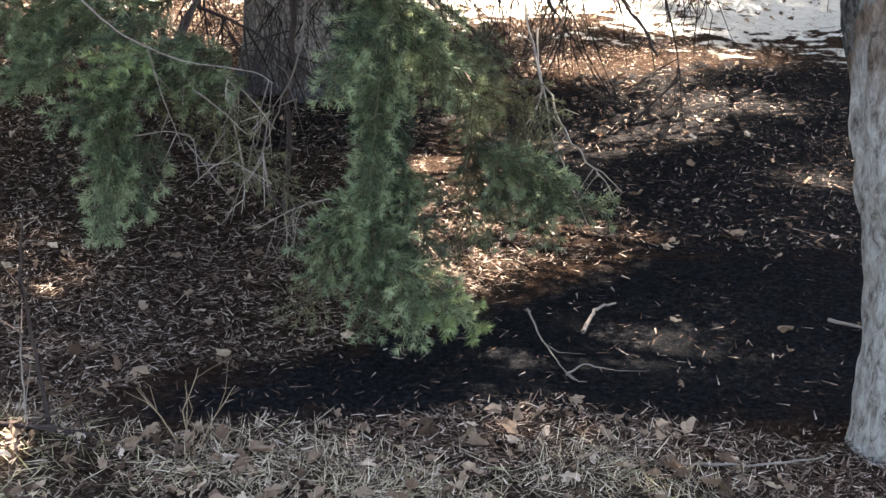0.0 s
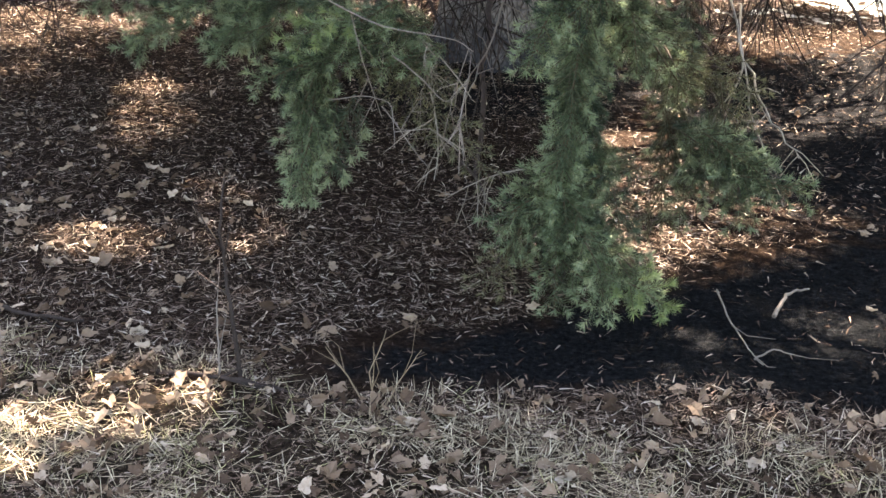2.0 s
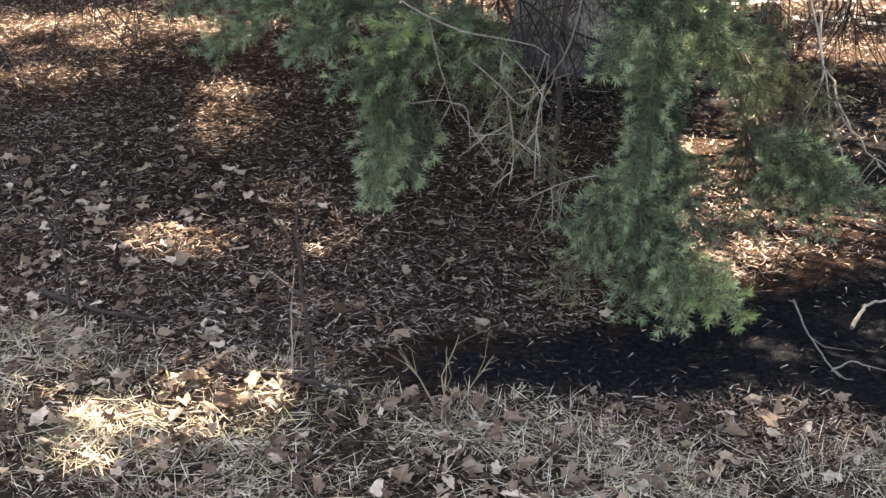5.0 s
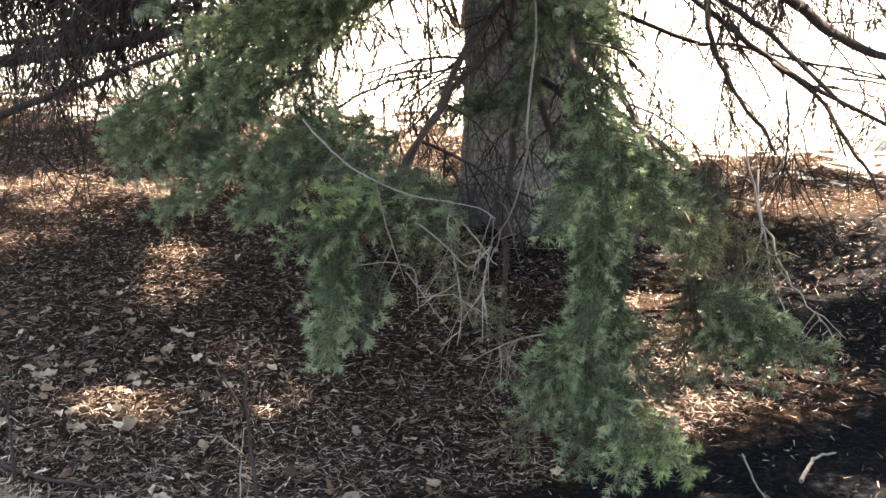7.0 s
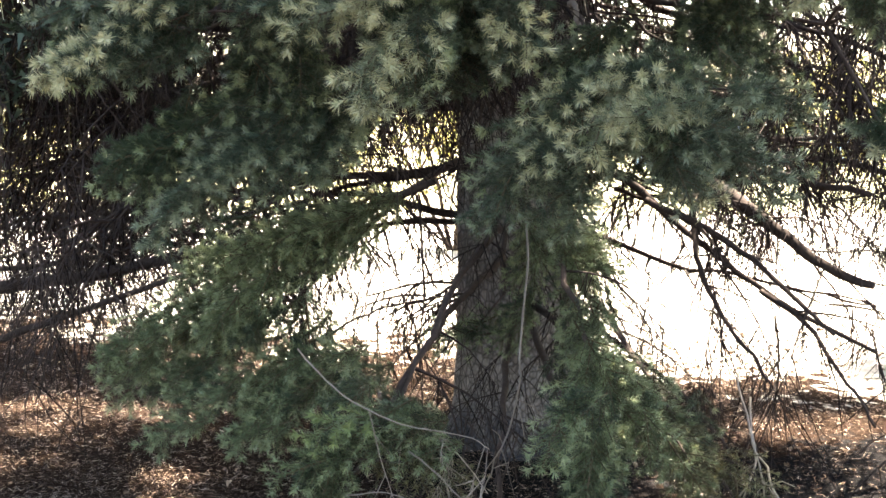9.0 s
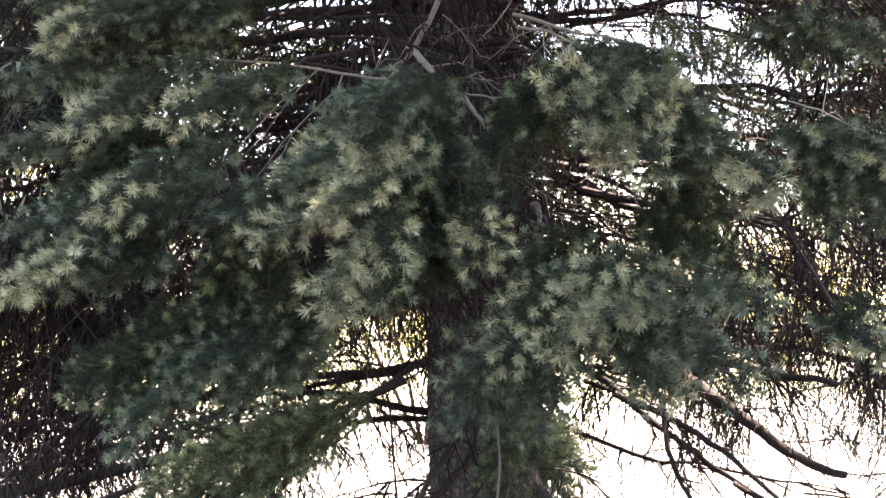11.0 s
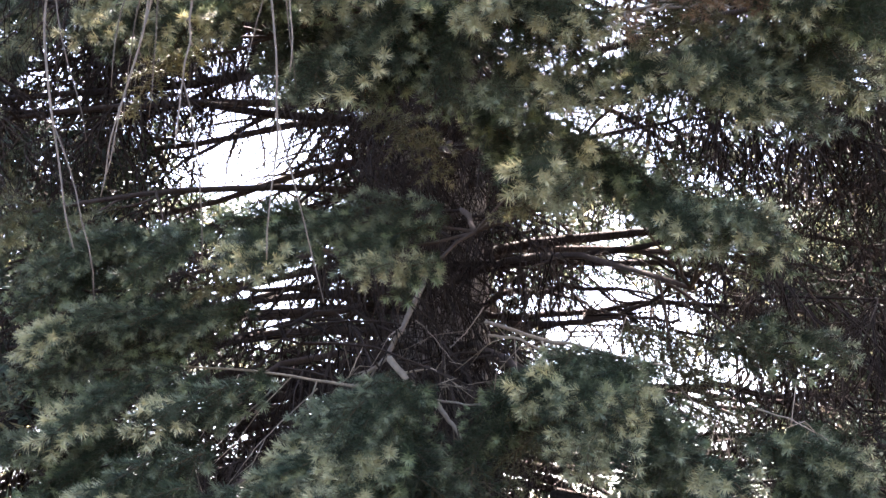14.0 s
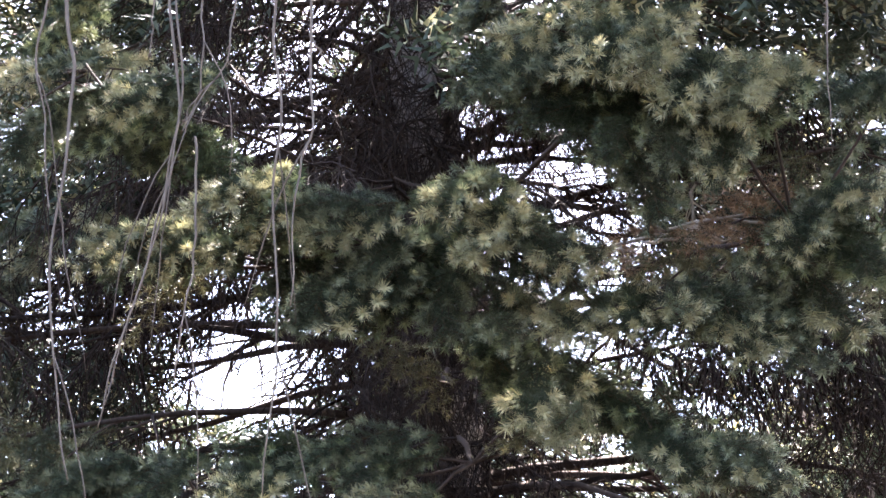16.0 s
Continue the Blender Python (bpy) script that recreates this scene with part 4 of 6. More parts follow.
hanging_shoot(4, [(-0.5, 5.0, 1.35), (-0.4, 3.7, 0.96), (-0.43, 3.7, 0.76), (-0.49, 3.7, 0.61), (-0.54, 3.7, 0.5)], 0.0042, TWIG_GREY)
hanging_shoot(6, [(0.22, 4.3, 0.78), (0.24, 3.9, 0.66), (0.3, 3.8, 0.44), (0.38, 3.7, 0.26)], 0.004, TWIG_PALE)
hanging_shoot(7, [(0.26, 4.2, 0.72), (0.26, 3.9, 0.57), (0.16, 3.8, 0.44), (0.06, 3.75, 0.3)], 0.004, TWIG_PALE)
hanging_shoot(8, [(0.26, 3.95, 0.62), (0.33, 3.75, 0.5), (0.4, 3.65, 0.42)], 0.004, TWIG_PALE)
# stout bare limbs to either side
dead_limb(155, 2.2, (0.85, 4.6, 1.9), 0.05, 0.4, 8, 0.3, 0.024, CURTAIN)
# pale bare branches before the trunk
dead_limb(163, 2.6, (-0.9, 4.0, 2.0), 0.04, 0.3, 6, 0.2, 0.014, CURTAIN + DEAD, 0.17)
dead_limb(164, 2.7, (-0.3, 4.2, 2.15), 0.04, 0.3, 6, 0.2, 0.014, CURTAIN + DEAD, 0.17)
dead_limb(160, 3.9, (0.45, 3.2, 3.2), 0.05, 0.22, 4, 0.6, 0.012, RUST, 0.2, 0.9, TWIG_PALE)


def bare_branch(seed, mat, r, twigs, pts):
    """A bare branch along a crooked line, with forks and dead branchlets."""
    random.seed(4000 + seed)
    P = [Vector(p) for p in pts]
    q = []
    for i in range(17):
        p, d = along(P, i / 16)
        q.append(p + rvec(min(0.012, r * 1.2)))
    for i in range(1, 16):
        q[i] = (q[i - 1] + q[i] * 2 + q[i + 1]) / 4
    M = Mesh()
    M.tube(q, r, r * 0.45, 6 if r < 0.01 else 8)
    todo = []
    for i in range(twigs):
        b, e = along(q, rnd(0.15, 1.0))
        d = (e * rnd(0.3, 0.9) + rvec(0.9) + Vector((0, 0, -0.35))).normalized()
        ln = rnd(0.12, 0.3)
        w = [b, b + d * ln * 0.5 + rvec(0.012), b + d * ln + Vector((0, 0, -0.05)) + rvec(0.012)]
        M.tube(w, min(r * 0.5, 0.004), 0.0011, 4)
        for k in range(3):
            f, g = along(w, rnd(0.2, 0.95))
            M.tube([f, f + (g + rvec(0.8)).normalized() * rnd(0.04, 0.12)], 0.0015, 0.0008, 4)
        if mat is TWIG_DARK and r > 0.015:
            todo.append((w[1], d))
    ob = child("bare_branch", M.data("bare_branch", [mat], True), TREE["ob"])
    for p, d in todo:
        place_spray(ob, DEAD + CURTAIN, p, d, rnd(0.55, 0.9))


bare_branch(1, TWIG_GREY, 0.01, 3, [(-0.52, 4.15, 2.69), (-0.59, 4.09, 2.53), (-0.64, 4.03, 2.40), (-0.72, 3.96, 2.33), (-0.75, 3.90, 2.24)])
bare_branch(2, TWIG_PALE, 0.011, 2, [(-0.63, 3.95, 2.38), (-0.53, 3.87, 2.29), (-0.44, 3.78, 2.19), (-0.39, 3.70, 2.10)])
bare_branch(3, TWIG_PALE, 0.006, 3, [(-0.61, 3.85, 2.32), (-0.52, 3.77, 2.16), (-0.44, 3.68, 2.06), (-0.34, 3.60, 1.97)])
bare_branch(4, TWIG_PALE, 0.0055, 5, [(-0.60, 3.75, 2.27), (-0.72, 3.67, 2.28), (-0.94, 3.58, 2.32), (-1.20, 3.50, 2.33)])
bare_branch(5, TWIG_PALE, 0.005, 3, [(-0.61, 3.85, 2.27), (-0.47, 3.73, 2.23), (-0.31, 3.60, 2.19)])
bare_branch(6, TWIG_GREY, 0.0027, 1, [(-0.56, 4.15, 2.54), (-0.49, 4.03, 2.46), (-0.42, 3.90, 2.36)])
bare_branch(7, TWIG_GREY, 0.0027, 1, [(-0.34, 4.15, 2.57), (-0.39, 4.03, 2.47), (-0.43, 3.90, 2.40)])
bare_branch(8, TWIG_PALE, 0.006, 5, [(-0.31, 3.75, 2.45), (-0.15, 3.67, 2.38), (0.00, 3.58, 2.32), (0.19, 3.50, 2.26)])
bare_branch(9, TWIG_PALE, 0.0045, 4, [(-0.30, 3.75, 2.41), (-0.20, 3.67, 2.38), (-0.11, 3.58, 2.31), (0.07, 3.50, 2.26)])
bare_branch(10, TWIG_PALE, 0.0027, 1, [(0.41, 3.55, 2.14), (0.49, 3.42, 2.09), (0.54, 3.30, 2.03)])
bare_branch(11, TWIG_GREY, 0.009, 0, [(-0.27, 3.85, 1.92), (-0.25, 3.73, 1.85), (-0.20, 3.60, 1.78)])
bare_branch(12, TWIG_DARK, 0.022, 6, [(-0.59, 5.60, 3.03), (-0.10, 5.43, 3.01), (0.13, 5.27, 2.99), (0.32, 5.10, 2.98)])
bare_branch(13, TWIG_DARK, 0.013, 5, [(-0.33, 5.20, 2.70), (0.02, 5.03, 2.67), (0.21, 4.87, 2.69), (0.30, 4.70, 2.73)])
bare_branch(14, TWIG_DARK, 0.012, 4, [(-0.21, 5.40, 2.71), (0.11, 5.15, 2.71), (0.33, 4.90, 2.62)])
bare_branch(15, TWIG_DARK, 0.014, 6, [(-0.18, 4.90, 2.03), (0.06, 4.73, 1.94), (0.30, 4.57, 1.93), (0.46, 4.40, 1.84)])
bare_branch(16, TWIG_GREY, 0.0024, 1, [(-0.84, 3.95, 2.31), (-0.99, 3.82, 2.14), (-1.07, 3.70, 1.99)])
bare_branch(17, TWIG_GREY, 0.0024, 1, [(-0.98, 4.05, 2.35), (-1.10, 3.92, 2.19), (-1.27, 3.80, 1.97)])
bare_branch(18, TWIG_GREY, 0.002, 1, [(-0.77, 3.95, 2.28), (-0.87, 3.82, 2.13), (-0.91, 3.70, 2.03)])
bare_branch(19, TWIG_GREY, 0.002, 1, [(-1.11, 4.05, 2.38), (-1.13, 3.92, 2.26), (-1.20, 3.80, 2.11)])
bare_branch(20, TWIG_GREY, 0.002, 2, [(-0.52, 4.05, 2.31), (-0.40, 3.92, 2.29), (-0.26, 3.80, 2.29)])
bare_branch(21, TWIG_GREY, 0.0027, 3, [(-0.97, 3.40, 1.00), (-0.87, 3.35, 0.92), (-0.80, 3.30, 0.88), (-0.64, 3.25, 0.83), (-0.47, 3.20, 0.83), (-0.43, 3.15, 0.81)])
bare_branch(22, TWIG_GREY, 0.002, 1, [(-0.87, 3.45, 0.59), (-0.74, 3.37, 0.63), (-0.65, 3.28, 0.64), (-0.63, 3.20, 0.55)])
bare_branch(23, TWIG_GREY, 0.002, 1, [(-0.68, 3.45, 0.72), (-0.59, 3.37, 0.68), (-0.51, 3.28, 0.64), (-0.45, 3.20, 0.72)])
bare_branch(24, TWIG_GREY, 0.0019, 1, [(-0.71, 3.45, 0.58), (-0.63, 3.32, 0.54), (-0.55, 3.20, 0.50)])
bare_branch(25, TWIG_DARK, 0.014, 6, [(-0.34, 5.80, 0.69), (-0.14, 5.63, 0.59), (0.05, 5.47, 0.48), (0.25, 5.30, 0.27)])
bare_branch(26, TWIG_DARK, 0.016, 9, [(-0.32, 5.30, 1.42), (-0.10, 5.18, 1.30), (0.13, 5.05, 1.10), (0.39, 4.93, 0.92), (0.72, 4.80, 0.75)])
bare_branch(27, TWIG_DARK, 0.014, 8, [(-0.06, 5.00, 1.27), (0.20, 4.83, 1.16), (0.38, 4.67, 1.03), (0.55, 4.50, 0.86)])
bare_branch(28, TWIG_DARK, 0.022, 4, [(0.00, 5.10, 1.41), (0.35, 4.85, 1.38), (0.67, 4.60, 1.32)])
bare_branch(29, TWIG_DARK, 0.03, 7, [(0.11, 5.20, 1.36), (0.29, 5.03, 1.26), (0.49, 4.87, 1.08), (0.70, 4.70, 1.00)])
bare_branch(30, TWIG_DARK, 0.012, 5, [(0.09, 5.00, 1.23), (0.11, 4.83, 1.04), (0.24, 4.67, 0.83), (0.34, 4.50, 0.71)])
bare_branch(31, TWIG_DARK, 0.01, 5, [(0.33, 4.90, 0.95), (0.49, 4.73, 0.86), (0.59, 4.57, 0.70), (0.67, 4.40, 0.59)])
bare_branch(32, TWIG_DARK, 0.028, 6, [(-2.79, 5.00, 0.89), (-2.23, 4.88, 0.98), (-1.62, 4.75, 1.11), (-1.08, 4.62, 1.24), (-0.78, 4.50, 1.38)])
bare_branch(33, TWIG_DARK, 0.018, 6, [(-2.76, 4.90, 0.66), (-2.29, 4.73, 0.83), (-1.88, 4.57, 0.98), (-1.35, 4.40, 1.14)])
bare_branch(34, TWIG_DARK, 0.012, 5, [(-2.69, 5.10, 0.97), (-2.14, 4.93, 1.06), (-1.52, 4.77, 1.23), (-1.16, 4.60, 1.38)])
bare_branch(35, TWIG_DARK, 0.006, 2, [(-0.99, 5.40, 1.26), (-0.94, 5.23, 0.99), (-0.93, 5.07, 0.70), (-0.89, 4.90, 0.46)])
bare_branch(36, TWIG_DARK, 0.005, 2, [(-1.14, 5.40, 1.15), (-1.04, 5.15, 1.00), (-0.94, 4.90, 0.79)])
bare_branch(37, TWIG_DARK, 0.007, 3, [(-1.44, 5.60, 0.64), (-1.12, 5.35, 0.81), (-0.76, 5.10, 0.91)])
KEEP[0] = False
# dead limbs all round the trunk, densest at eye level and above
random.seed(9)
DIRS = [(random.uniform(-180, 180), 0.9 + 4.6 * (i / 46) + random.uniform(-0.1, 0.1)) for i in range(46)]
for i, (az, z) in enumerate(DIRS):
    random.seed(700 + i)
    L = rnd(1.5, 2.6)
    up = rnd(-0.45, 0.1)
    if z < 2.1 and abs(az) > 95:
        az = math.copysign(rnd(60, 95), az)
    dx, dy = math.sin(radians(az)), math.cos(radians(az))
    dead_limb(800 + i, z, (TX + dx * L, TY + dy * L * 0.9, max(0.5, z + up)), rnd(-0.1, 0.1), 0.45, 7, 0.12, rnd(0.014, 0.024))


def crown():
    """The crown above and behind: full boughs, coarser with height."""
    random.seed(77)
    for i in range(26):
        z = 4.6 + 6.5 * (i / 26)
        az = i * 137.5 + rnd(-20, 20)
        L = (3.5 - 0.26 * (z - 5)) * rnd(0.8, 1.1)
        dx, dy = math.sin(radians(az)), math.cos(radians(az))
        bough(900 + i, z, (TX + dx * L, TY + dy * L, z - rnd(0.3, 0.7)), 0.1, 0.75, 5, 0.3, 0.1, 0.0, 0.3, dens=0.36, dead=1, size=1.8, far=True)
    # boughs above the view, added to shade the floor at front right
    for i in range(10):
        z = 4.7 + 0.28 * i
        az = rnd(108, 152)
        L = rnd(2.8, 3.9)
        dx, dy = math.sin(radians(az)), math.cos(radians(az))
        bough(980 + i, z, (TX + dx * L, TY + dy * L, z - rnd(0.1, 0.4)), 0.1, 0.75, 5, 0.35, 0.1, 0.0, 0.3, dens=0.28, dead=2, size=1.6, far=True)
    for i in range(16):
        z = rnd(1.6, 5.0)
        az = rnd(-80, 80)
        L = rnd(1.9, 2.7)
        dx, dy = math.sin(radians(az)), math.cos(radians(az))
        bough(960 + i, z, (TX + dx * L, TY + dy * L, z - rnd(0.2, 0.7)), 0.1, 0.6, 5, 0.45, 0.2, 0.2, 0.4, dens=0.28, dead=4, size=1.4, far=True)


crown()

# limbs that reach far out to both sides
for i in range(26):
    random.seed(500 + i)
    z = 1.3 + 4.0 * (i / 26) + rnd(-0.1, 0.1)
    az = rnd(62, 118) * (1 if i % 2 else -1)
    L = rnd(2.4, 3.6)
    dx, dy = math.sin(radians(az)), math.cos(radians(az))
    dead_limb(540 + i, z, (TX + dx * L, TY + dy * L, z + rnd(-0.55, 0.0)), rnd(-0.05, 0.12), 0.5, 8, 0.2, rnd(0.018, 0.028))
for i in range(14):
    random.seed(600 + i)
    z = 2.0 + 3.4 * (i / 14)
    az = rnd(112, 150) * (1 if i % 2 else -1)
    L = rnd(2.6, 3.4)
    if az < 0 and z < 2.7:
        continue
    dx, dy = math.sin(radians(az)), math.cos(radians(az))
    bough(640 + i, z, (TX + dx * L, TY + dy * L, z - rnd(0.3, 0.7)), 0.1, 0.5, 6, 0.5, 0.2, 0.1, 0.35, dens=0.22, dead=6, size=1.15)

# thick curtains of dead twigs on both flanks
for i in range(12):
    random.seed(1700 + i)
    sd = -1 if i % 3 else 1
    z = 1.55 + 0.1 * i
    dead_limb(1720 + i, z, (TX + sd * rnd(1.9, 2.9), TY - rnd(-0.6, 1.3), z - rnd(0.1, 0.5)), rnd(0, 0.15), 0.5, 9, 0.25, rnd(0.02, 0.03), CURTAIN + DEAD, 0.2)
# full boughs at the back, added to shade the floor and close sky holes
for i in range(16):
    random.seed(1760 + i)
    z = 2.6 + 0.22 * i
    az = rnd(25, 82)
    L = rnd(2.7, 3.7)
    bough(1780 + i, z, (TX + math.sin(radians(az)) * L, TY + math.cos(radians(az)) * L, z - rnd(0.1, 0.6)), 0.1, 0.75, 5, 0.3, 0.1, 0.1, 0.3, dens=0.28, dead=5, size=1.6, far=True)
for i in range(14):
    random.seed(1860 + i)
    z = 2.8 + 0.2 * i
    az = rnd(-35, 42)
    L = rnd(2.9, 4.0)
    bough(1880 + i, z, (TX + math.sin(radians(az)) * L, TY + math.cos(radians(az)) * L, z - rnd(0.1, 0.5)), 0.1, 0.8, 5, 0.4, 0.1, 0.1, 0.3, dens=0.3, dead=4, size=1.6, far=True)
for i in range(14):
    random.seed(1910 + i)
    z = 4.8 + 0.27 * i
    az = rnd(-85, 5)
    L = rnd(1.8, 3.2)
    bough(1930 + i, z, (TX + math.sin(radians(az)) * L, TY + math.cos(radians(az)) * L, z - rnd(0.1, 0.5)), 0.1, 0.75, 5, 0.3, 0.1, 0.1, 0.3, dens=0.3, dead=5, size=1.6, far=True)
for i in range(9):
    random.seed(1960 + i)
    z = 1.7 + 0.3 * i
    dead_limb(1980 + i, z, (TX + rnd(1.6, 2.6), TY - rnd(-0.4, 1.4), z - rnd(0.1, 0.4)), rnd(0, 0.15), 0.5, 8, 0.3, rnd(0.02, 0.03), CURTAIN + DEAD, 0.22)
for i in range(9):
    random.seed(2950 + i)
    z = 7.0 + 0.3 * i
    az = rnd(-75, -10)
    L = rnd(2.2, 3.4)
    bough(2970 + i, z, (TX + math.sin(radians(az)) * L, TY + math.cos(radians(az)) * L, z - rnd(0.1, 0.4)), 0.1, 0.8, 5, 0.3, 0.1, 0.1, 0.3, dens=0.3, dead=4, size=1.6, far=True)
# boughs at the back, high on the left
for i in range(9):
    random.seed(3150 + i)
    z = 6.0 + 0.2 * i
    bough(3170 + i, z, (rnd(-2.5, -1.2), rnd(7.6, 8.6), z - rnd(-0.1, 0.4)), 0.1, 0.7, 5, 0.3, 0.1, 0.1, 0.3, dens=0.27, dead=6, size=1.6, far=True)
# bare short limbs in front of the trunk, and full boughs at its back
for i in range(24):
    random.seed(1500 + i)
    z = 2.1 + 3.6 * (i / 24)
    az = rnd(115, 245)
    L = rnd(0.7, 1.5)
    dead_limb(1530 + i, z, (TX + math.sin(radians(az)) * L, TY + math.cos(radians(az)) * L, z + rnd(-0.35, 0.15)), rnd(-0.05, 0.1), 0.4, 5, 0.1, rnd(0.01, 0.018), dens=0.24)
for i in range(34):
    random.seed(1600 + i)
    z = 2.3 + 4.6 * (i / 34)
    az = rnd(-112, 112)
    L = rnd(1.8, 3.2)
    bough(1640 + i, z, (TX + math.sin(radians(az)) * L, TY + math.cos(radians(az)) * L, z - rnd(0.1, 0.6)), 0.1, 0.75, 5, 0.3, 0.1, 0.1, 0.3, dens=0.33, dead=3, size=1.75, far=True)


def added_spruce(x, y, seed, r0, n_dead, n_live, low, label, reach=1.0):
    """A spruce added with its trunk out of view, to shade the floor and fill the flanks: dead lower limbs, live boughs
    above.
    """
    begin_tree(x, y, label)
    build_trunk(r0, "grey-brown scaly trunk")
    for i in range(n_dead):
        random.seed(seed + i)
        z = low + 4.2 * (i / n_dead)
        az = i * 137.5 + rnd(-20, 20)
        L = rnd(1.4, 2.7)
        dead_limb(seed + i, z, (x + math.sin(radians(az)) * L, y + math.cos(radians(az)) * L, z + rnd(-0.5, 0.1)), 0.05, 0.55, 5, 0.15, 0.02, DEAD_FAR, 0.45, size=1.6)
    for i in range(n_live):
        random.seed(seed + 300 + i)
        z = low + 0.6 + 9.0 * (i / n_live)
        az = i * 137.5 + rnd(-20, 20)
        L = ((3.0 - 0.2 * z) * rnd(0.85, 1.15) + 0.4) * reach
        bough(seed + 300 + i, z, (x + math.sin(radians(az)) * L, y + math.cos(radians(az)) * L, z - rnd(0.3, 0.8)), 0.1, 0.7, 5, 0.35, 0.15, 0.1, 0.35, dens=0.4, dead=1, size=2.0, far=True)


# thickets of dead twigs on both flanks, at eye level and above
for i in range(12):
    random.seed(5000 + i)
    right = i % 3 > 0
    z = 2.3 + 1.8 * (i / 12) if right else 1.8 + 1.5 * (i / 12)
    tip = (rnd(0.8, 1.6), rnd(4.6, 5.6), z - rnd(0.0, 0.4)) if right else (rnd(-2.6, -1.8), rnd(4.6, 5.6), z - rnd(0.0, 0.4))
    dead_limb(5030 + i, z, tip, rnd(0.0, 0.12), 0.5, 8, 0.3, rnd(0.014, 0.024), CURTAIN, 0.3)


for i in range(7):
    random.seed(5200 + i)
    z = 2.3 + 0.16 * i
    bough(5230 + i, z, (rnd(0.7, 2.0), rnd(6.4, 7.6), z - rnd(0.1, 0.4)), 0.1, 0.7, 6, 0.35, 0.1, 0.3, 0.4, dens=0.26, dead=5, size=1.6, far=True)
for i in range(11):
    random.seed(5400 + i)
    if i % 2:
        z = 1.75 + 0.05 * i
        tip = (rnd(-2.5, -1.6), rnd(4.4, 5.2), rnd(1.0, 1.35))
    else:
        z = 2.05 + 0.05 * i
        tip = (rnd(0.8, 1.5), rnd(4.6, 5.4), rnd(1.35, 1.75))
    dead_limb(5430 + i, z, tip, rnd(0.02, 0.12), 0.4, 8, 0.4, rnd(0.014, 0.024), CURTAIN + DEAD, 0.26, 0.8)
for i in range(9):
    random.seed(5300 + i)
    z = 2.45 + 0.09 * i
    dead_limb(5330 + i, z, (rnd(0.25, 0.95), rnd(4.9, 6.0), z - rnd(0.0, 0.3)), rnd(0.0, 0.1), 0.5, 8, 0.35, rnd(0.012, 0.02), CURTAIN, 0.27)
for i in range(8):
    random.seed(5100 + i)
    z = 4.5 + 1.2 * (i / 8)
    dead_limb(5130 + i, z, (rnd(-2.4, -0.9), rnd(5.0, 6.2), z - rnd(0.0, 0.3)), rnd(0.0, 0.12), 0.5, 7, 0.3, rnd(0.014, 0.022), CURTAIN, 0.3)
# tree added outside the view, to shade the right-hand floor
added_spruce(4.9, 10.0, 2000, 0.2, 14, 20, 1.6, "added spruce, trunk out of view, with dark bare lower limbs and green crown")
# its long limbs to the left, added to shade the floor and close sky holes
for i in range(22):
    random.seed(3350 + i)
    z = 2.6 + 0.12 * i
    tip = (rnd(0.75, 2.7), rnd(7.8, 9.7), z - rnd(0.0, 0.5))
    if i % 2:
        dead_limb(3370 + i, z, tip, 0.05, 0.6, 7, 0.45, 0.024, DEAD_FAR, 0.24, size=1.6)
    else:
        bough(3370 + i, z, tip, 0.1, 0.75, 6, 0.55, 0.1, 0.25, 0.4, dens=0.3, dead=5, size=1.7, far=True)
for i in range(9):
    random.seed(3550 + i)
    z = 3.5 + 0.11 * i
    tip = (rnd(0.35, 1.3), rnd(8.9, 9.8), z - rnd(0.0, 0.3))
    if i % 2:
        dead_limb(3570 + i, z, tip, 0.05, 0.6, 5, 0.65, 0.024, DEAD_FAR, 0.24, size=1.6)
    else:
        bough(3570 + i, z, tip, 0.1, 0.75, 5, 0.72, 0.1, 0.25, 0.4, dens=0.3, dead=2, size=1.7, far=True)
# tree added outside the view, its reach lengthened to shade the left floor
added_spruce(-5.9, 10.5, 2700, 0.2, 15, 24, 1.2, "added spruce, trunk out of view, with dense brown dead twigs beside the road", 1.3)
for i in range(9):
    random.seed(3450 + i)
    z = 3.6 + 0.22 * i
    tip = (rnd(-4.6, -2.7), rnd(9.2, 10.4), z - rnd(0.0, 0.5))
    if i % 2:
        dead_limb(3470 + i, z, tip, 0.05, 0.6, 7, 0.35, 0.024, DEAD_FAR, 0.26, size=1.6)
    else:
        bough(3470 + i, z, tip, 0.1, 0.75, 6, 0.45, 0.1, 0.25, 0.4, dens=0.32, dead=5, size=1.7, far=True)


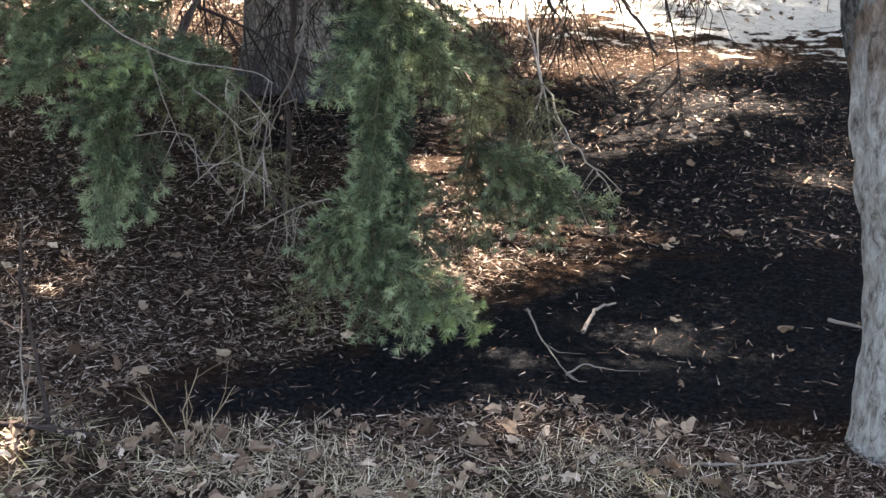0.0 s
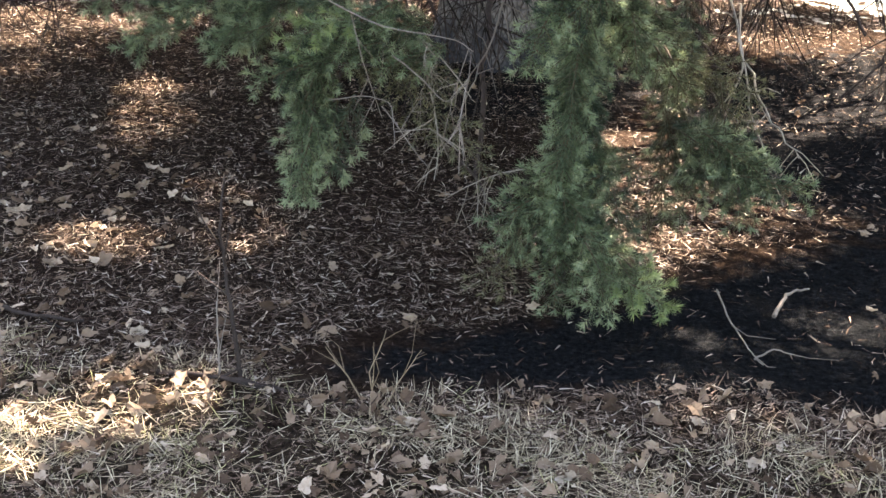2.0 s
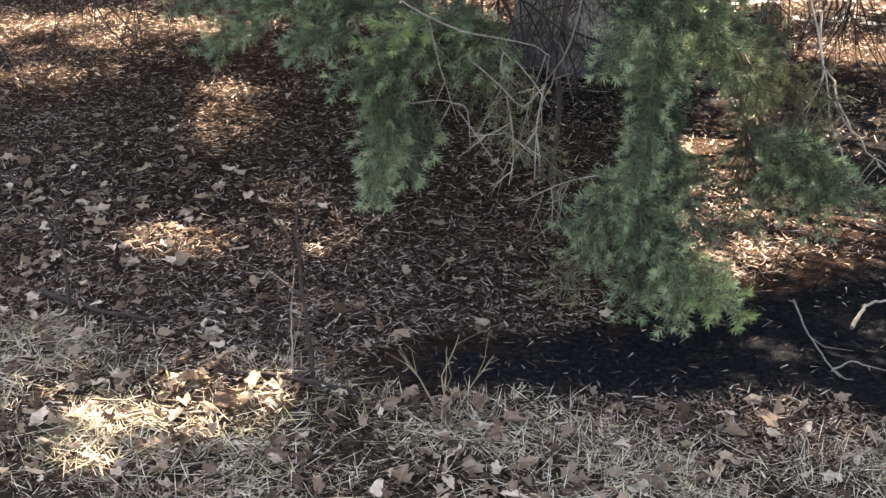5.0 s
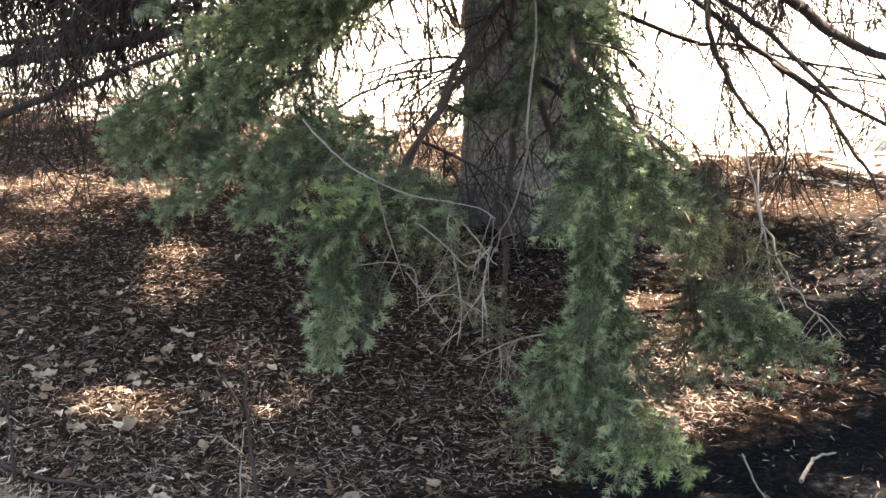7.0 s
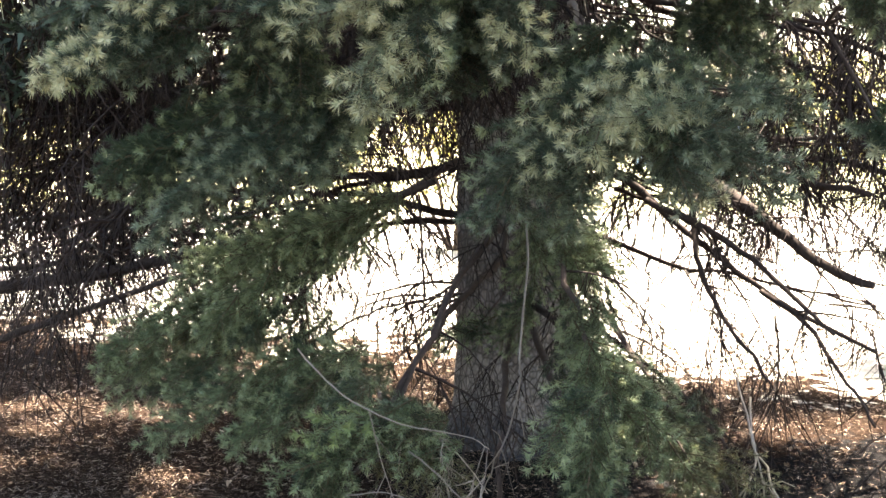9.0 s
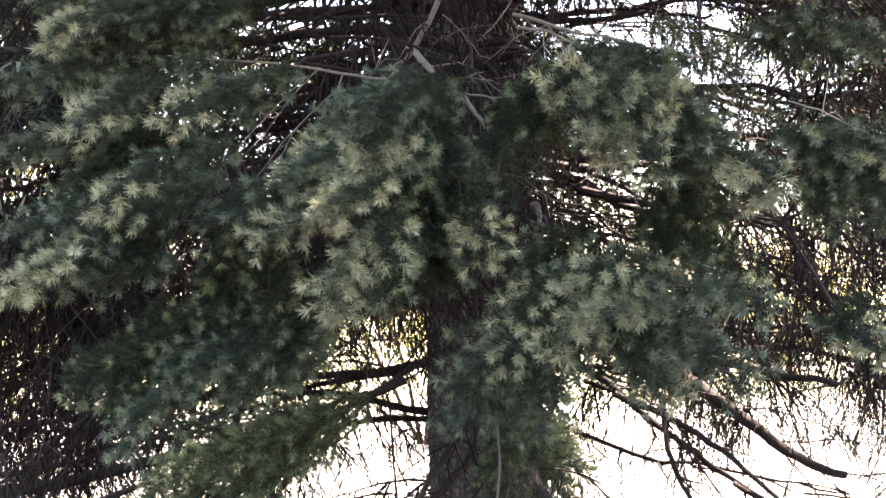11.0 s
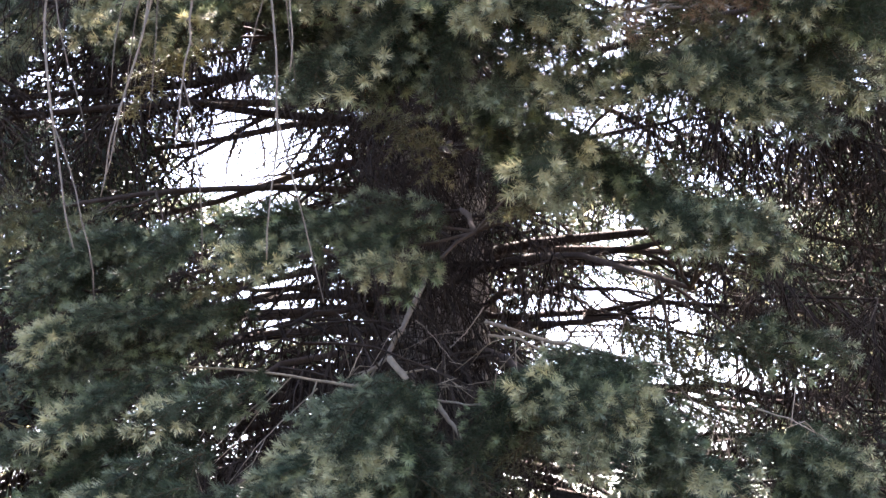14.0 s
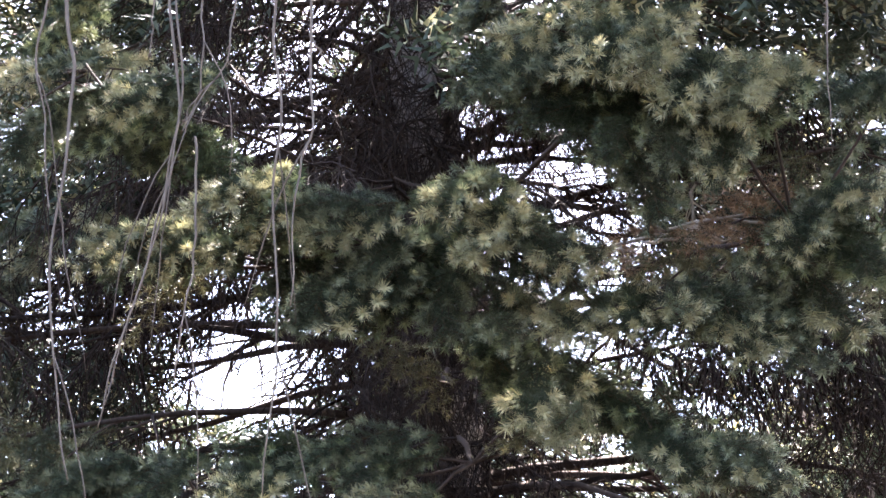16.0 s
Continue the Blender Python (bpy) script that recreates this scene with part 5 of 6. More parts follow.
# ---- the leaning grey tree ----
def grey_tree():
    t = new("grey_tree")
    t.location = (1.11, 2.88, 0)
    tagged(t, "slender grey tree with peeled pale wood on its trunk", "tree")
    random.seed(5)
    M = Mesh()
    sides = 44
    path = [(1.09, 2.88, -0.1), (1.075, 2.88, 0.25), (1.03, 2.89, 0.6), (0.965, 2.91, 0.95), (0.94, 2.93, 1.25), (0.98, 2.94, 1.7), (1.06, 2.95, 2.4), (1.12, 2.93, 3.4), (1.1, 2.9, 4.4), (1.12, 2.9, 5.6)]
    P = [Vector(p) + Vector((-0.034, 0, 0)) for p in path]
    n = 170
    for i in range(n + 1):
        c, d = along(P, i / n)
        z = c.z
        r = 0.088 - 0.009 * z + 0.02 * math.exp(-max(z, 0) / 0.08) + 0.022 * math.exp(-((z - 1.06) / 0.1) ** 2) + 0.012 * math.exp(-((z - 0.62) / 0.05) ** 2)
        for s in range(sides):
            a = 2 * math.pi * s / sides
            k = 0.024 * noise.noise((math.cos(a) * 1.6, math.sin(a) * 1.6, z * 3.2)) + 0.008 * noise.noise((math.cos(a) * 4, math.sin(a) * 4, z * 11)) + (0.007 if z > 0.95 else 0.0035) * noise.noise((math.cos(a) * 9, math.sin(a) * 9, z * 34))
            M.v.append(c + Vector((math.cos(a), math.sin(a), 0)) * (r + k))
    for i in range(n):
        for s in range(sides):
            a, b = i * sides + s, i * sides + (s + 1) % sides
            M.f.append((a, b, b + sides, a + sides))
            M.k.append(0)
    child("trunk", M.data("trunk", [GREY_BARK], True), t, "grey lichened bark peeled to pale wood below")
    M = Mesh()
    stub = [Vector((0.97, 2.86, 0.62)), Vector((0.935, 2.83, 0.63)), Vector((0.915, 2.82, 0.645))]
    M.tube(stub, 0.013, 0.006, 7)
    child("branch_stub", M.data("branch_stub", [TWIG_GREY], True), t, "broken grey stub of a branch")
    # a limb high up, and the bare withes that hang from it
    M = Mesh()
    limb = arc((1.1, 2.9, 4.35), (-1.7, 2.6, 4.62), 0.2, 14, 0.02)
    M.tube(limb, 0.04, 0.012, 8)
    child("limb", M.data("limb", [GREY_BARK], True), t)
    return t


GREY = grey_tree()


def withe(seed, r, forks, pts):
    """A thin bare hanging shoot with a few buds and side twigs."""
    random.seed(seed)
    M = Mesh()
    P = [Vector(p) for p in pts]
    q = []
    for i in range(31):
        u = i / 30
        p, d = along(P, u)
        q.append(p + Vector((noise.noise((u * 9, seed, 0)), noise.noise((u * 9, seed, 9)), 0)) * 0.012)
    for i in range(1, 30):
        q[i] = (q[i - 1] + q[i] * 2 + q[i + 1]) / 4
    M.tube(q, r, 0.0016, 5)
    for i in range(forks):
        b, e = along(q, rnd(0.4, 0.8))
        d = (e + Vector((rnd(-0.5, 0.5), rnd(-0.3, 0.3), 0.1))).normalized()
        w = [b]
        for s in range(7):
            d = (d + Vector((0, 0, -0.25)) + rvec(0.12)).normalized()
            w.append(w[-1] + d * 0.06)
        M.tube(w, 0.0022, 0.001, 4)
    for i in range(7):
        b, e = along(q, rnd(0.3, 0.98))
        M.tube([b, b + (e + rvec(0.6)).normalized() * 0.012], 0.0038, 0.001, 4)
    child("hanging_twig", M.data("hanging_twig", [TWIG_GREY], True), GREY)


# ---- far side of the road ----
def leafy(name, x, y, h, spread, seed, leaf, n, size, label, low=0.3):
    """A broadleaf tree or bush: forked stems and a ragged crown of small leaves."""
    random.seed(seed)
    t = new(name)
    t.location = (x, y, 0)
    tagged(t, label, "tree" if h > 3 else "bush")
    M = Mesh()
    tips = []
    for i in range(5):
        az = i * 1.26 + rnd(-0.4, 0.4)
        top = Vector((x + math.cos(az) * spread * 0.5, y + math.sin(az) * spread * 0.5, h * rnd(0.6, 0.9)))
        q = arc((x, y, -0.1), top, 0.1, 6, 0.04 * h * 0.2)
        M.tube(q, 0.03 * h * 0.35, 0.012, 6)
        for j in range(7):
            b, e = along(q, rnd(0.3, 1.0))
            d = (Vector((rnd(-1, 1), rnd(-1, 1), rnd(-0.1, 0.8)))).normalized()
            tip = b + d * spread * rnd(0.25, 0.6)
            M.tube(arc(b, tip, 0.05, 3, 0.03), 0.014, 0.004, 4)
            tips.append((b, tip))
    child("stem", M.data("stem", [LIMB], True), t)
    M = Mesh()
    for i in range(n):
        b, tip = random.choice(tips)
        p = b.lerp(tip, rnd(0.2, 1.1)) + Vector((random.gauss(0, 1), random.gauss(0, 1), random.gauss(0, 1))) * spread * 0.09
        if p.z < low:
            continue
        d = rvec().normalized()
        side = d.cross(rvec()).normalized()
        M.blade(p, d, side, size * rnd(0.7, 1.3), size * 0.6)
    child("crown", M.data("crown", [leaf]), t)


leafy("bush", -2.2, 14.5, 2.4, 2.2, 31, GLOW_LEAF, 2600, 0.11, "yellow-green bush in the sun past the road")
leafy("bush", -7.5, 13.5, 2.6, 2.6, 32, GLOW_LEAF, 3000, 0.11, "yellow-green bush in the sun past the road")
leafy("bush", 2.6, 23.0, 2.2, 2.6, 33, GLOW_LEAF, 2600, 0.13, "yellow-green bush in the sun past the road")
leafy("broadleaf_tree", 6.5, 17.0, 11.5, 6.0, 34, GLOW_LEAF, 9000, 0.16, "tall tree with sparse yellow-green leaves", 1.5)
leafy("broadleaf_tree", -10.5, 19.0, 9.0, 5.0, 35, GLOW_LEAF, 6000, 0.16, "tall tree with sparse yellow-green leaves", 1.5)

# ---- litter on the floor ----


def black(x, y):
    """Where the black patch lies: below 1."""
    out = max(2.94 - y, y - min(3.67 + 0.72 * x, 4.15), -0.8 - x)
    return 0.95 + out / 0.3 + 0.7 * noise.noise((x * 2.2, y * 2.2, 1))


def verge(x, y):
    """Above 0 on the dead grass at the near side."""
    return 2.84 - 0.16 * min(x, 0.0) - 0.9 * max(x - 0.35, 0.0) - y + 0.22 * noise.noise((x * 1.6, y * 1.6, 5))


def stuff(name, M, mats, label, category):
    return tagged(new(name, M.data(name, mats)), label, category, kind="stuff")


def chips():
    random.seed(11)
    M = Mesh()
    n = 0
    while n < 195000:
        y = 2.0 + 8.0 * random.random() ** 1.5
        x = rnd(-0.75 * y - 0.4, 0.5 * y)
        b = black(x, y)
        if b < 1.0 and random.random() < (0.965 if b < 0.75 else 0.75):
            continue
        if verge(x, y) > 0.1 and random.random() < 0.7:
            continue
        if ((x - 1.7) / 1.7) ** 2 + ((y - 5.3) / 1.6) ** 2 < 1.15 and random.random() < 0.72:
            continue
        if y > 7.9 - 0.35 * x + 1.2 * noise.noise((x * 1.3, y * 1.3, 3)) and random.random() < 0.85:
            continue
        n += 1
        a = rnd(0, 2 * math.pi)
        d = Vector((math.cos(a), math.sin(a), rnd(-0.15, 0.35)))
        side = Vector((-math.sin(a), math.cos(a), rnd(-0.6, 0.6)))
        ln = rnd(0.013, 0.042) * (1.6 if random.random() < 0.1 else 1)
        M.needle(Vector((x, y, gz(x, y) + rnd(0.0, 0.02))), d, side, ln, rnd(0.0016, 0.0055))
    for i in range(26000):
        x, y, a = rnd(-5, 5), rnd(-4.5, 2.2), rnd(0, 6.28)
        M.needle(Vector((x, y, gz(x, y) + rnd(0.0, 0.02))), Vector((math.cos(a), math.sin(a), rnd(-0.15, 0.35))), Vector((-math.sin(a), math.cos(a), rnd(-0.6, 0.6))), rnd(0.02, 0.06), rnd(0.003, 0.009))
    stuff("needle_litter", M, [LITTER], "red-brown fallen needles and bark chips", "litter")


chips()


def leaf_into(M, p, size, yaw, tilt, lobes=5, curl=0.25, k=0):
    """A dry lobed leaf, cupped and crumpled."""
    m = Matrix.Translation(p) @ Matrix.Rotation(yaw, 4, "Z") @ Matrix.Rotation(tilt, 4, "X") @ Matrix.Rotation(rnd(-0.5, 0.5), 4, "Y")
    base = len(M.v)
    N = 14
    M.v.append(m @ Vector((0, 0, 0)))
    for i in range(N):
        a = 2 * math.pi * i / N
        r = size * (0.42 + 0.09 * math.cos(lobes * a + 0.5)) * rnd(0.78, 1.1)
        x, y = r * 1.25 * math.cos(a), r * 0.75 * math.sin(a)
        z = curl * (abs(y) * 1.3 + x * x / size * 0.8) + rnd(-0.11, 0.11) * size
        M.v.append(m @ Vector((x, y, z)))
    for i in range(N):
        M.f.append((base, base + 1 + i, base + 1 + (i + 1) % N))
        M.k.append(k)


def leaf_cover():
    random.seed(12)
    M = Mesh()
    n = 0
    while n < 5200:
        y = 1.9 + 7.9 * random.random() ** 1.3
        x = rnd(-0.75 * y - 0.4, 0.5 * y)
        want = 0.10
        if verge(x, y) > -0.25:
            want = 0.5
        if x < -1.3 and y < 4.6:
            want = max(want, 0.7 if x < -1.7 else 0.4)
        if y > 7.9:
            want = 0.8
        if black(x, y) < 1.0:
            want = 0.02
        if random.random() > want:
            continue
        n += 1
        large = (verge(x, y) > -0.3 or x < -1.3 and y < 4.6) and random.random() < 0.3
        leaf_into(M, Vector((x, y, gz(x, y) + rnd(0.008, 0.03))), rnd(0.036, 0.056) if large else rnd(0.016, 0.044), rnd(0, 6.28), rnd(-1.1, 1.1), random.choice((3, 5, 5)), rnd(-0.8, 1.0))
    for i in range(1500):
        x, y = rnd(-5, 5), rnd(-4.5, 2.0)
        leaf_into(M, Vector((x, y, gz(x, y) + rnd(0.006, 0.025))), rnd(0.02, 0.06), rnd(0, 6.28), rnd(-0.9, 0.9), 5, rnd(-0.5, 0.6))
    stuff("leaf_litter", M, [LEAF_DRY], "dry brown and tan fallen leaves", "leaves")


leaf_cover()


def grass():
    random.seed(13)
    M = Mesh()
    # blades lying matted
    n = 0
    while n < 20500:
        y = rnd(1.8, 4.2)
        x = rnd(-0.8 * y - 0.3, 0.5 * y)
        v = verge(x, y)
        if v < -0.02 or noise.noise((x * 2.6, y * 2.6, 8)) < 0.04 and random.random() < 0.85:
            continue
        n += 1
        a = rnd(0, 6.28)
        d = Vector((math.cos(a), math.sin(a), rnd(0.0, 0.45)))
        M.blade(Vector((x, y, gz(x, y) + rnd(0, 0.012))), d, Vector((-math.sin(a), math.cos(a), 0)), rnd(0.04, 0.13), rnd(0.0017, 0.0034), 0 if random.random() < 0.88 else 1, Vector((rnd(-0.02, 0.02), rnd(-0.02, 0.02), -0.03)))
    for i in range(9000):
        x, y, a = rnd(-5, 5), rnd(-4.5, 2.0), rnd(0, 6.28)
        M.blade(Vector((x, y, gz(x, y) + rnd(0, 0.012))), Vector((math.cos(a), math.sin(a), rnd(0.0, 0.45))), Vector((-math.sin(a), math.cos(a), 0)), rnd(0.06, 0.16), rnd(0.002, 0.004), 0 if random.random() < 0.88 else 1, Vector((rnd(-0.02, 0.02), rnd(-0.02, 0.02), -0.03)))
    # tufts
    t = 0
    while t < 190:
        y = rnd(1.9, 3.9)
        x = rnd(-0.8 * y - 0.3, 0.5 * y)
        v = verge(x, y)
        if v < 0.0 or v > 0.25 and random.random() < 0.5:
            continue
        t += 1
        olive = x < -0.8 and random.random() < 0.45
        for i in range(random.randint(22, 50)):
            a = rnd(0, 6.28)
            lean = rnd(0.3, 2.2)
            d = Vector((math.cos(a) * lean, math.sin(a) * lean, 1)).normalized()
            p = Vector((x + random.gauss(0, 0.035), y + random.gauss(0, 0.035), gz(x, y)))
            ln = rnd(0.035, 0.1)
            M.blade(p, d, Vector((-math.sin(a), math.cos(a), 0)), ln, 0.0019, 1 if olive else 0, Vector((0, 0, -0.35 * ln * lean)))
    stuff("dead_grass", M, [STRAW, OLIVE], "matted straw-coloured dead grass with olive tufts", "grass")


grass()


def big_leaf(x, y, size, mat, label, z=0.02, tilt=0.2, yaw=0.0):
    random.seed(int(x * 991 + y * 877))
    M = Mesh()
    leaf_into(M, Vector((0, 0, 0)), size, yaw, tilt, 5, 0.35)
    ob = new("fallen_leaf", M.data("fallen_leaf", [mat]))
    ob.location = (x, y, gz(x, y) + z)
    return tagged(ob, label, "leaf", "fallen leaves")


def stick(name, pts, r, mat, label, forks=0, seed=1):
    random.seed(seed)
    M = Mesh()
    P = [Vector(p) for p in pts]
    q = []
    for i in range(13):
        p, d = along(P, i / 12)
        q.append(p + rvec(min(r, 0.004) * 0.7))
    M.tube(q, r, r * 0.45, 6)
    for i in range(forks):
        b, e = along(q, rnd(0.25, 0.9))
        d = (e + rvec(0.8)).normalized()
        M.tube([b, b + d * rnd(0.03, 0.07), b + (d + rvec(0.3)).normalized() * rnd(0.08, 0.16)], r * 0.6, r * 0.25, 5)
    return tagged(new(name, M.data(name, [mat], True)), label, "twig", "twigs on the floor")


def car(x, y, yaw):
    """A small parked hatchback far off."""
    t = new("car")
    t.location = (x, y, 0)
    tagged(t, "pale blue parked car on the far side of the road", "car")
    paint = Mat("car_paint", 0.3, 0.5)
    paint.color(paint.ramp(paint.noise(3, 2), (0.3, (0.22, 0.32, 0.45)), (0.7, (0.3, 0.4, 0.52))))
    # pale blue base: the sky's reflection put into the glass colour
    glass = Mat("car_glass_sky_tint", 0.1, 0.6)
    glass.color(glass.ramp(glass.noise(2, 2), (0.3, (0.3, 0.38, 0.46)), (0.7, (0.4, 0.48, 0.55))))
    rubber = Mat("tyre_rubber", 0.8, 0.2)
    rubber.color(rubber.ramp(rubber.noise(30, 2), (0.3, (0.012, 0.012, 0.012)), (0.7, (0.03, 0.03, 0.03))))
    side = [(-2.1, 0.3), (-2.12, 0.75), (-1.95, 0.95), (-1.5, 1.0), (-1.0, 1.42), (0.6, 1.46), (1.2, 1.05), (2.0, 0.88), (2.12, 0.6), (2.1, 0.3)]
    rot = Matrix.Rotation(yaw, 4, "Z")

    def prism(pts, w, inset):
        bm = bmesh.new()
        a = [bm.verts.new((px, -w + (inset if pz > 1.1 else 0), pz)) for px, pz in pts]
        b = [bm.verts.new((px, w - (inset if pz > 1.1 else 0), pz)) for px, pz in pts]
        bm.faces.new(a)
        bm.faces.new(b[::-1])
        n = len(pts)
        for i in range(n):
            bm.faces.new((a[i], b[i], b[(i + 1) % n], a[(i + 1) % n]))
        bmesh.ops.recalc_face_normals(bm, faces=bm.faces)
        bmesh.ops.bevel(bm, geom=bm.edges[:], offset=0.04, segments=2, affect="EDGES")
        bm.transform(Matrix.Translation((x, y, 0)) @ rot)
        return bm

    def link(name, bm, mat, label=""):
        me = bpy.data.meshes.new(name)
        bm.to_mesh(me)
        bm.free()
        me.materials.append(mat)
        return child(name, me, t, label)

    link("body", prism(side, 0.85, 0.14), paint.m)
    link("side_window", prism([(-0.95, 1.08), (-0.75, 1.36), (0.5, 1.38), (0.85, 1.08)], 0.8, -0.02), glass.m)
    for wx in (-1.3, 1.3):
        for wy in (-0.78, 0.78):
            bm = bmesh.new()
            bmesh.ops.create_cone(bm, cap_ends=True, segments=20, radius1=0.32, radius2=0.32, depth=0.2)
            bmesh.ops.bevel(bm, geom=bm.edges[:], offset=0.03, segments=2, affect="EDGES")
            bm.transform(Matrix.Translation((x, y, 0)) @ rot @ Matrix.Translation((wx, wy, 0.32)) @ Matrix.Rotation(math.pi / 2, 4, "X"))
            link("wheel", bm, rubber.m)


car(1.6, 27.0, 0.1)


# bare shoots hanging from the high limb
withe(1, 0.0038, 1, [(-1.213, 2.64, 4.62), (-1.236, 2.60, 3.64), (-1.258, 2.60, 3.48), (-1.216, 2.60, 3.32), (-1.203, 2.60, 3.17), (-1.186, 2.60, 3.07)])
withe(2, 0.006, 2, [(-1.226, 2.64, 4.62), (-1.196, 2.60, 3.61), (-1.151, 2.60, 3.45), (-1.160, 2.60, 3.17), (-1.174, 2.60, 2.92), (-1.133, 2.60, 2.63), (-1.090, 2.60, 2.44)])
withe(3, 0.0042, 2, [(-0.947, 2.64, 4.62), (-0.934, 2.60, 3.61), (-0.889, 2.60, 3.31), (-0.908, 2.60, 3.15), (-0.945, 2.60, 2.92), (-1.015, 2.60, 2.68), (-1.034, 2.60, 2.55)])
withe(4, 0.0034, 1, [(-0.910, 2.64, 4.62), (-0.917, 2.60, 3.60), (-0.885, 2.60, 3.37), (-0.903, 2.60, 3.18), (-0.937, 2.60, 2.96), (-0.994, 2.60, 2.75), (-1.022, 2.60, 2.60)])
withe(5, 0.0034, 1, [(-0.852, 2.60, 3.23), (-0.837, 2.60, 2.98), (-0.858, 2.60, 2.79), (-0.872, 2.60, 2.65)])
withe(6, 0.0042, 2, [(-0.663, 2.64, 4.62), (-0.667, 2.60, 3.58), (-0.678, 2.60, 3.44), (-0.645, 2.60, 3.29), (-0.664, 2.60, 3.09), (-0.656, 2.60, 2.78), (-0.646, 2.60, 2.66), (-0.671, 2.60, 2.48), (-0.674, 2.60, 2.39)])
withe(7, 0.0042, 1, [(-0.570, 2.64, 4.62), (-0.585, 2.60, 3.57), (-0.579, 2.60, 3.22), (-0.616, 2.60, 3.08), (-0.622, 2.60, 2.80)])
withe(8, 0.003, 1, [(-0.866, 2.64, 4.62), (-0.847, 2.60, 3.60), (-0.842, 2.60, 3.35), (-0.890, 2.60, 3.26)])
withe(9, 0.003, 1, [(-0.767, 2.64, 4.62), (-0.771, 2.60, 3.59), (-0.779, 2.60, 3.42), (-0.850, 2.60, 3.33), (-0.886, 2.60, 3.24)])
withe(10, 0.003, 0, [(-0.952, 2.64, 4.62), (-0.970, 2.60, 3.59), (-0.971, 2.60, 3.45)])
withe(11, 0.003, 0, [(-0.587, 2.60, 3.48), (-0.557, 2.60, 3.42), (-0.516, 2.60, 3.37)])
withe(12, 0.003, 1, [(0.614, 2.64, 4.62), (0.608, 2.60, 3.46), (0.593, 2.60, 3.39)])

# twigs and single leaves on the floor
stick("fallen_twig", [(0.21, 3.56, 0.05), (0.24, 3.38, 0.035), (0.28, 3.24, 0.03), (0.31, 3.17, 0.02)], 0.003, TWIG_GREY, "pale curved twig lying on the black patch", 2, 1)
stick("fallen_twig", [(0.29, 3.20, 0.02), (0.34, 3.22, 0.045), (0.39, 3.22, 0.03)], 0.0028, TWIG_GREY, "short pale bent twig on the black patch", 1, 2)
stick("fallen_twig", [(1.06, 3.54, 0.03), (1.15, 3.47, 0.03), (1.25, 3.38, 0.02)], 0.006, TWIG_GREY, "thick grey stick on the black patch", 0, 3)
stick("fallen_twig", [(-1.2, 2.93, 0.02), (-1.0, 2.90, 0.03), (-0.85, 2.87, 0.02), (-0.62, 2.80, 0.02)], 0.007, TWIG_DARK, "long dark forked twig among leaves", 4, 4)
stick("fallen_twig", [(-0.62, 2.82, 0.01), (-0.64, 2.86, 0.09), (-0.61, 2.93, 0.17)], 0.0021, STALK, "dry upright stalk in the dead grass", 3, 5)
stick("fallen_twig", [(-0.64, 2.82, 0.01), (-0.69, 2.85, 0.08), (-0.76, 2.92, 0.12)], 0.0021, STALK, "dry upright stalk in the dead grass", 3, 6)
stick("fallen_twig", [(-0.60, 2.83, 0.01), (-0.57, 2.85, 0.07), (-0.52, 2.9, 0.14)], 0.0021, STALK, "dry upright stalk in the dead grass", 2, 7)
stick("fallen_twig", [(-1.04, 2.93, 0.0), (-1.04, 2.95, 0.1), (-1.05, 2.98, 0.2)], 0.003, TWIG_GREY, "dry upright stalk among the leaves", 2, 8)
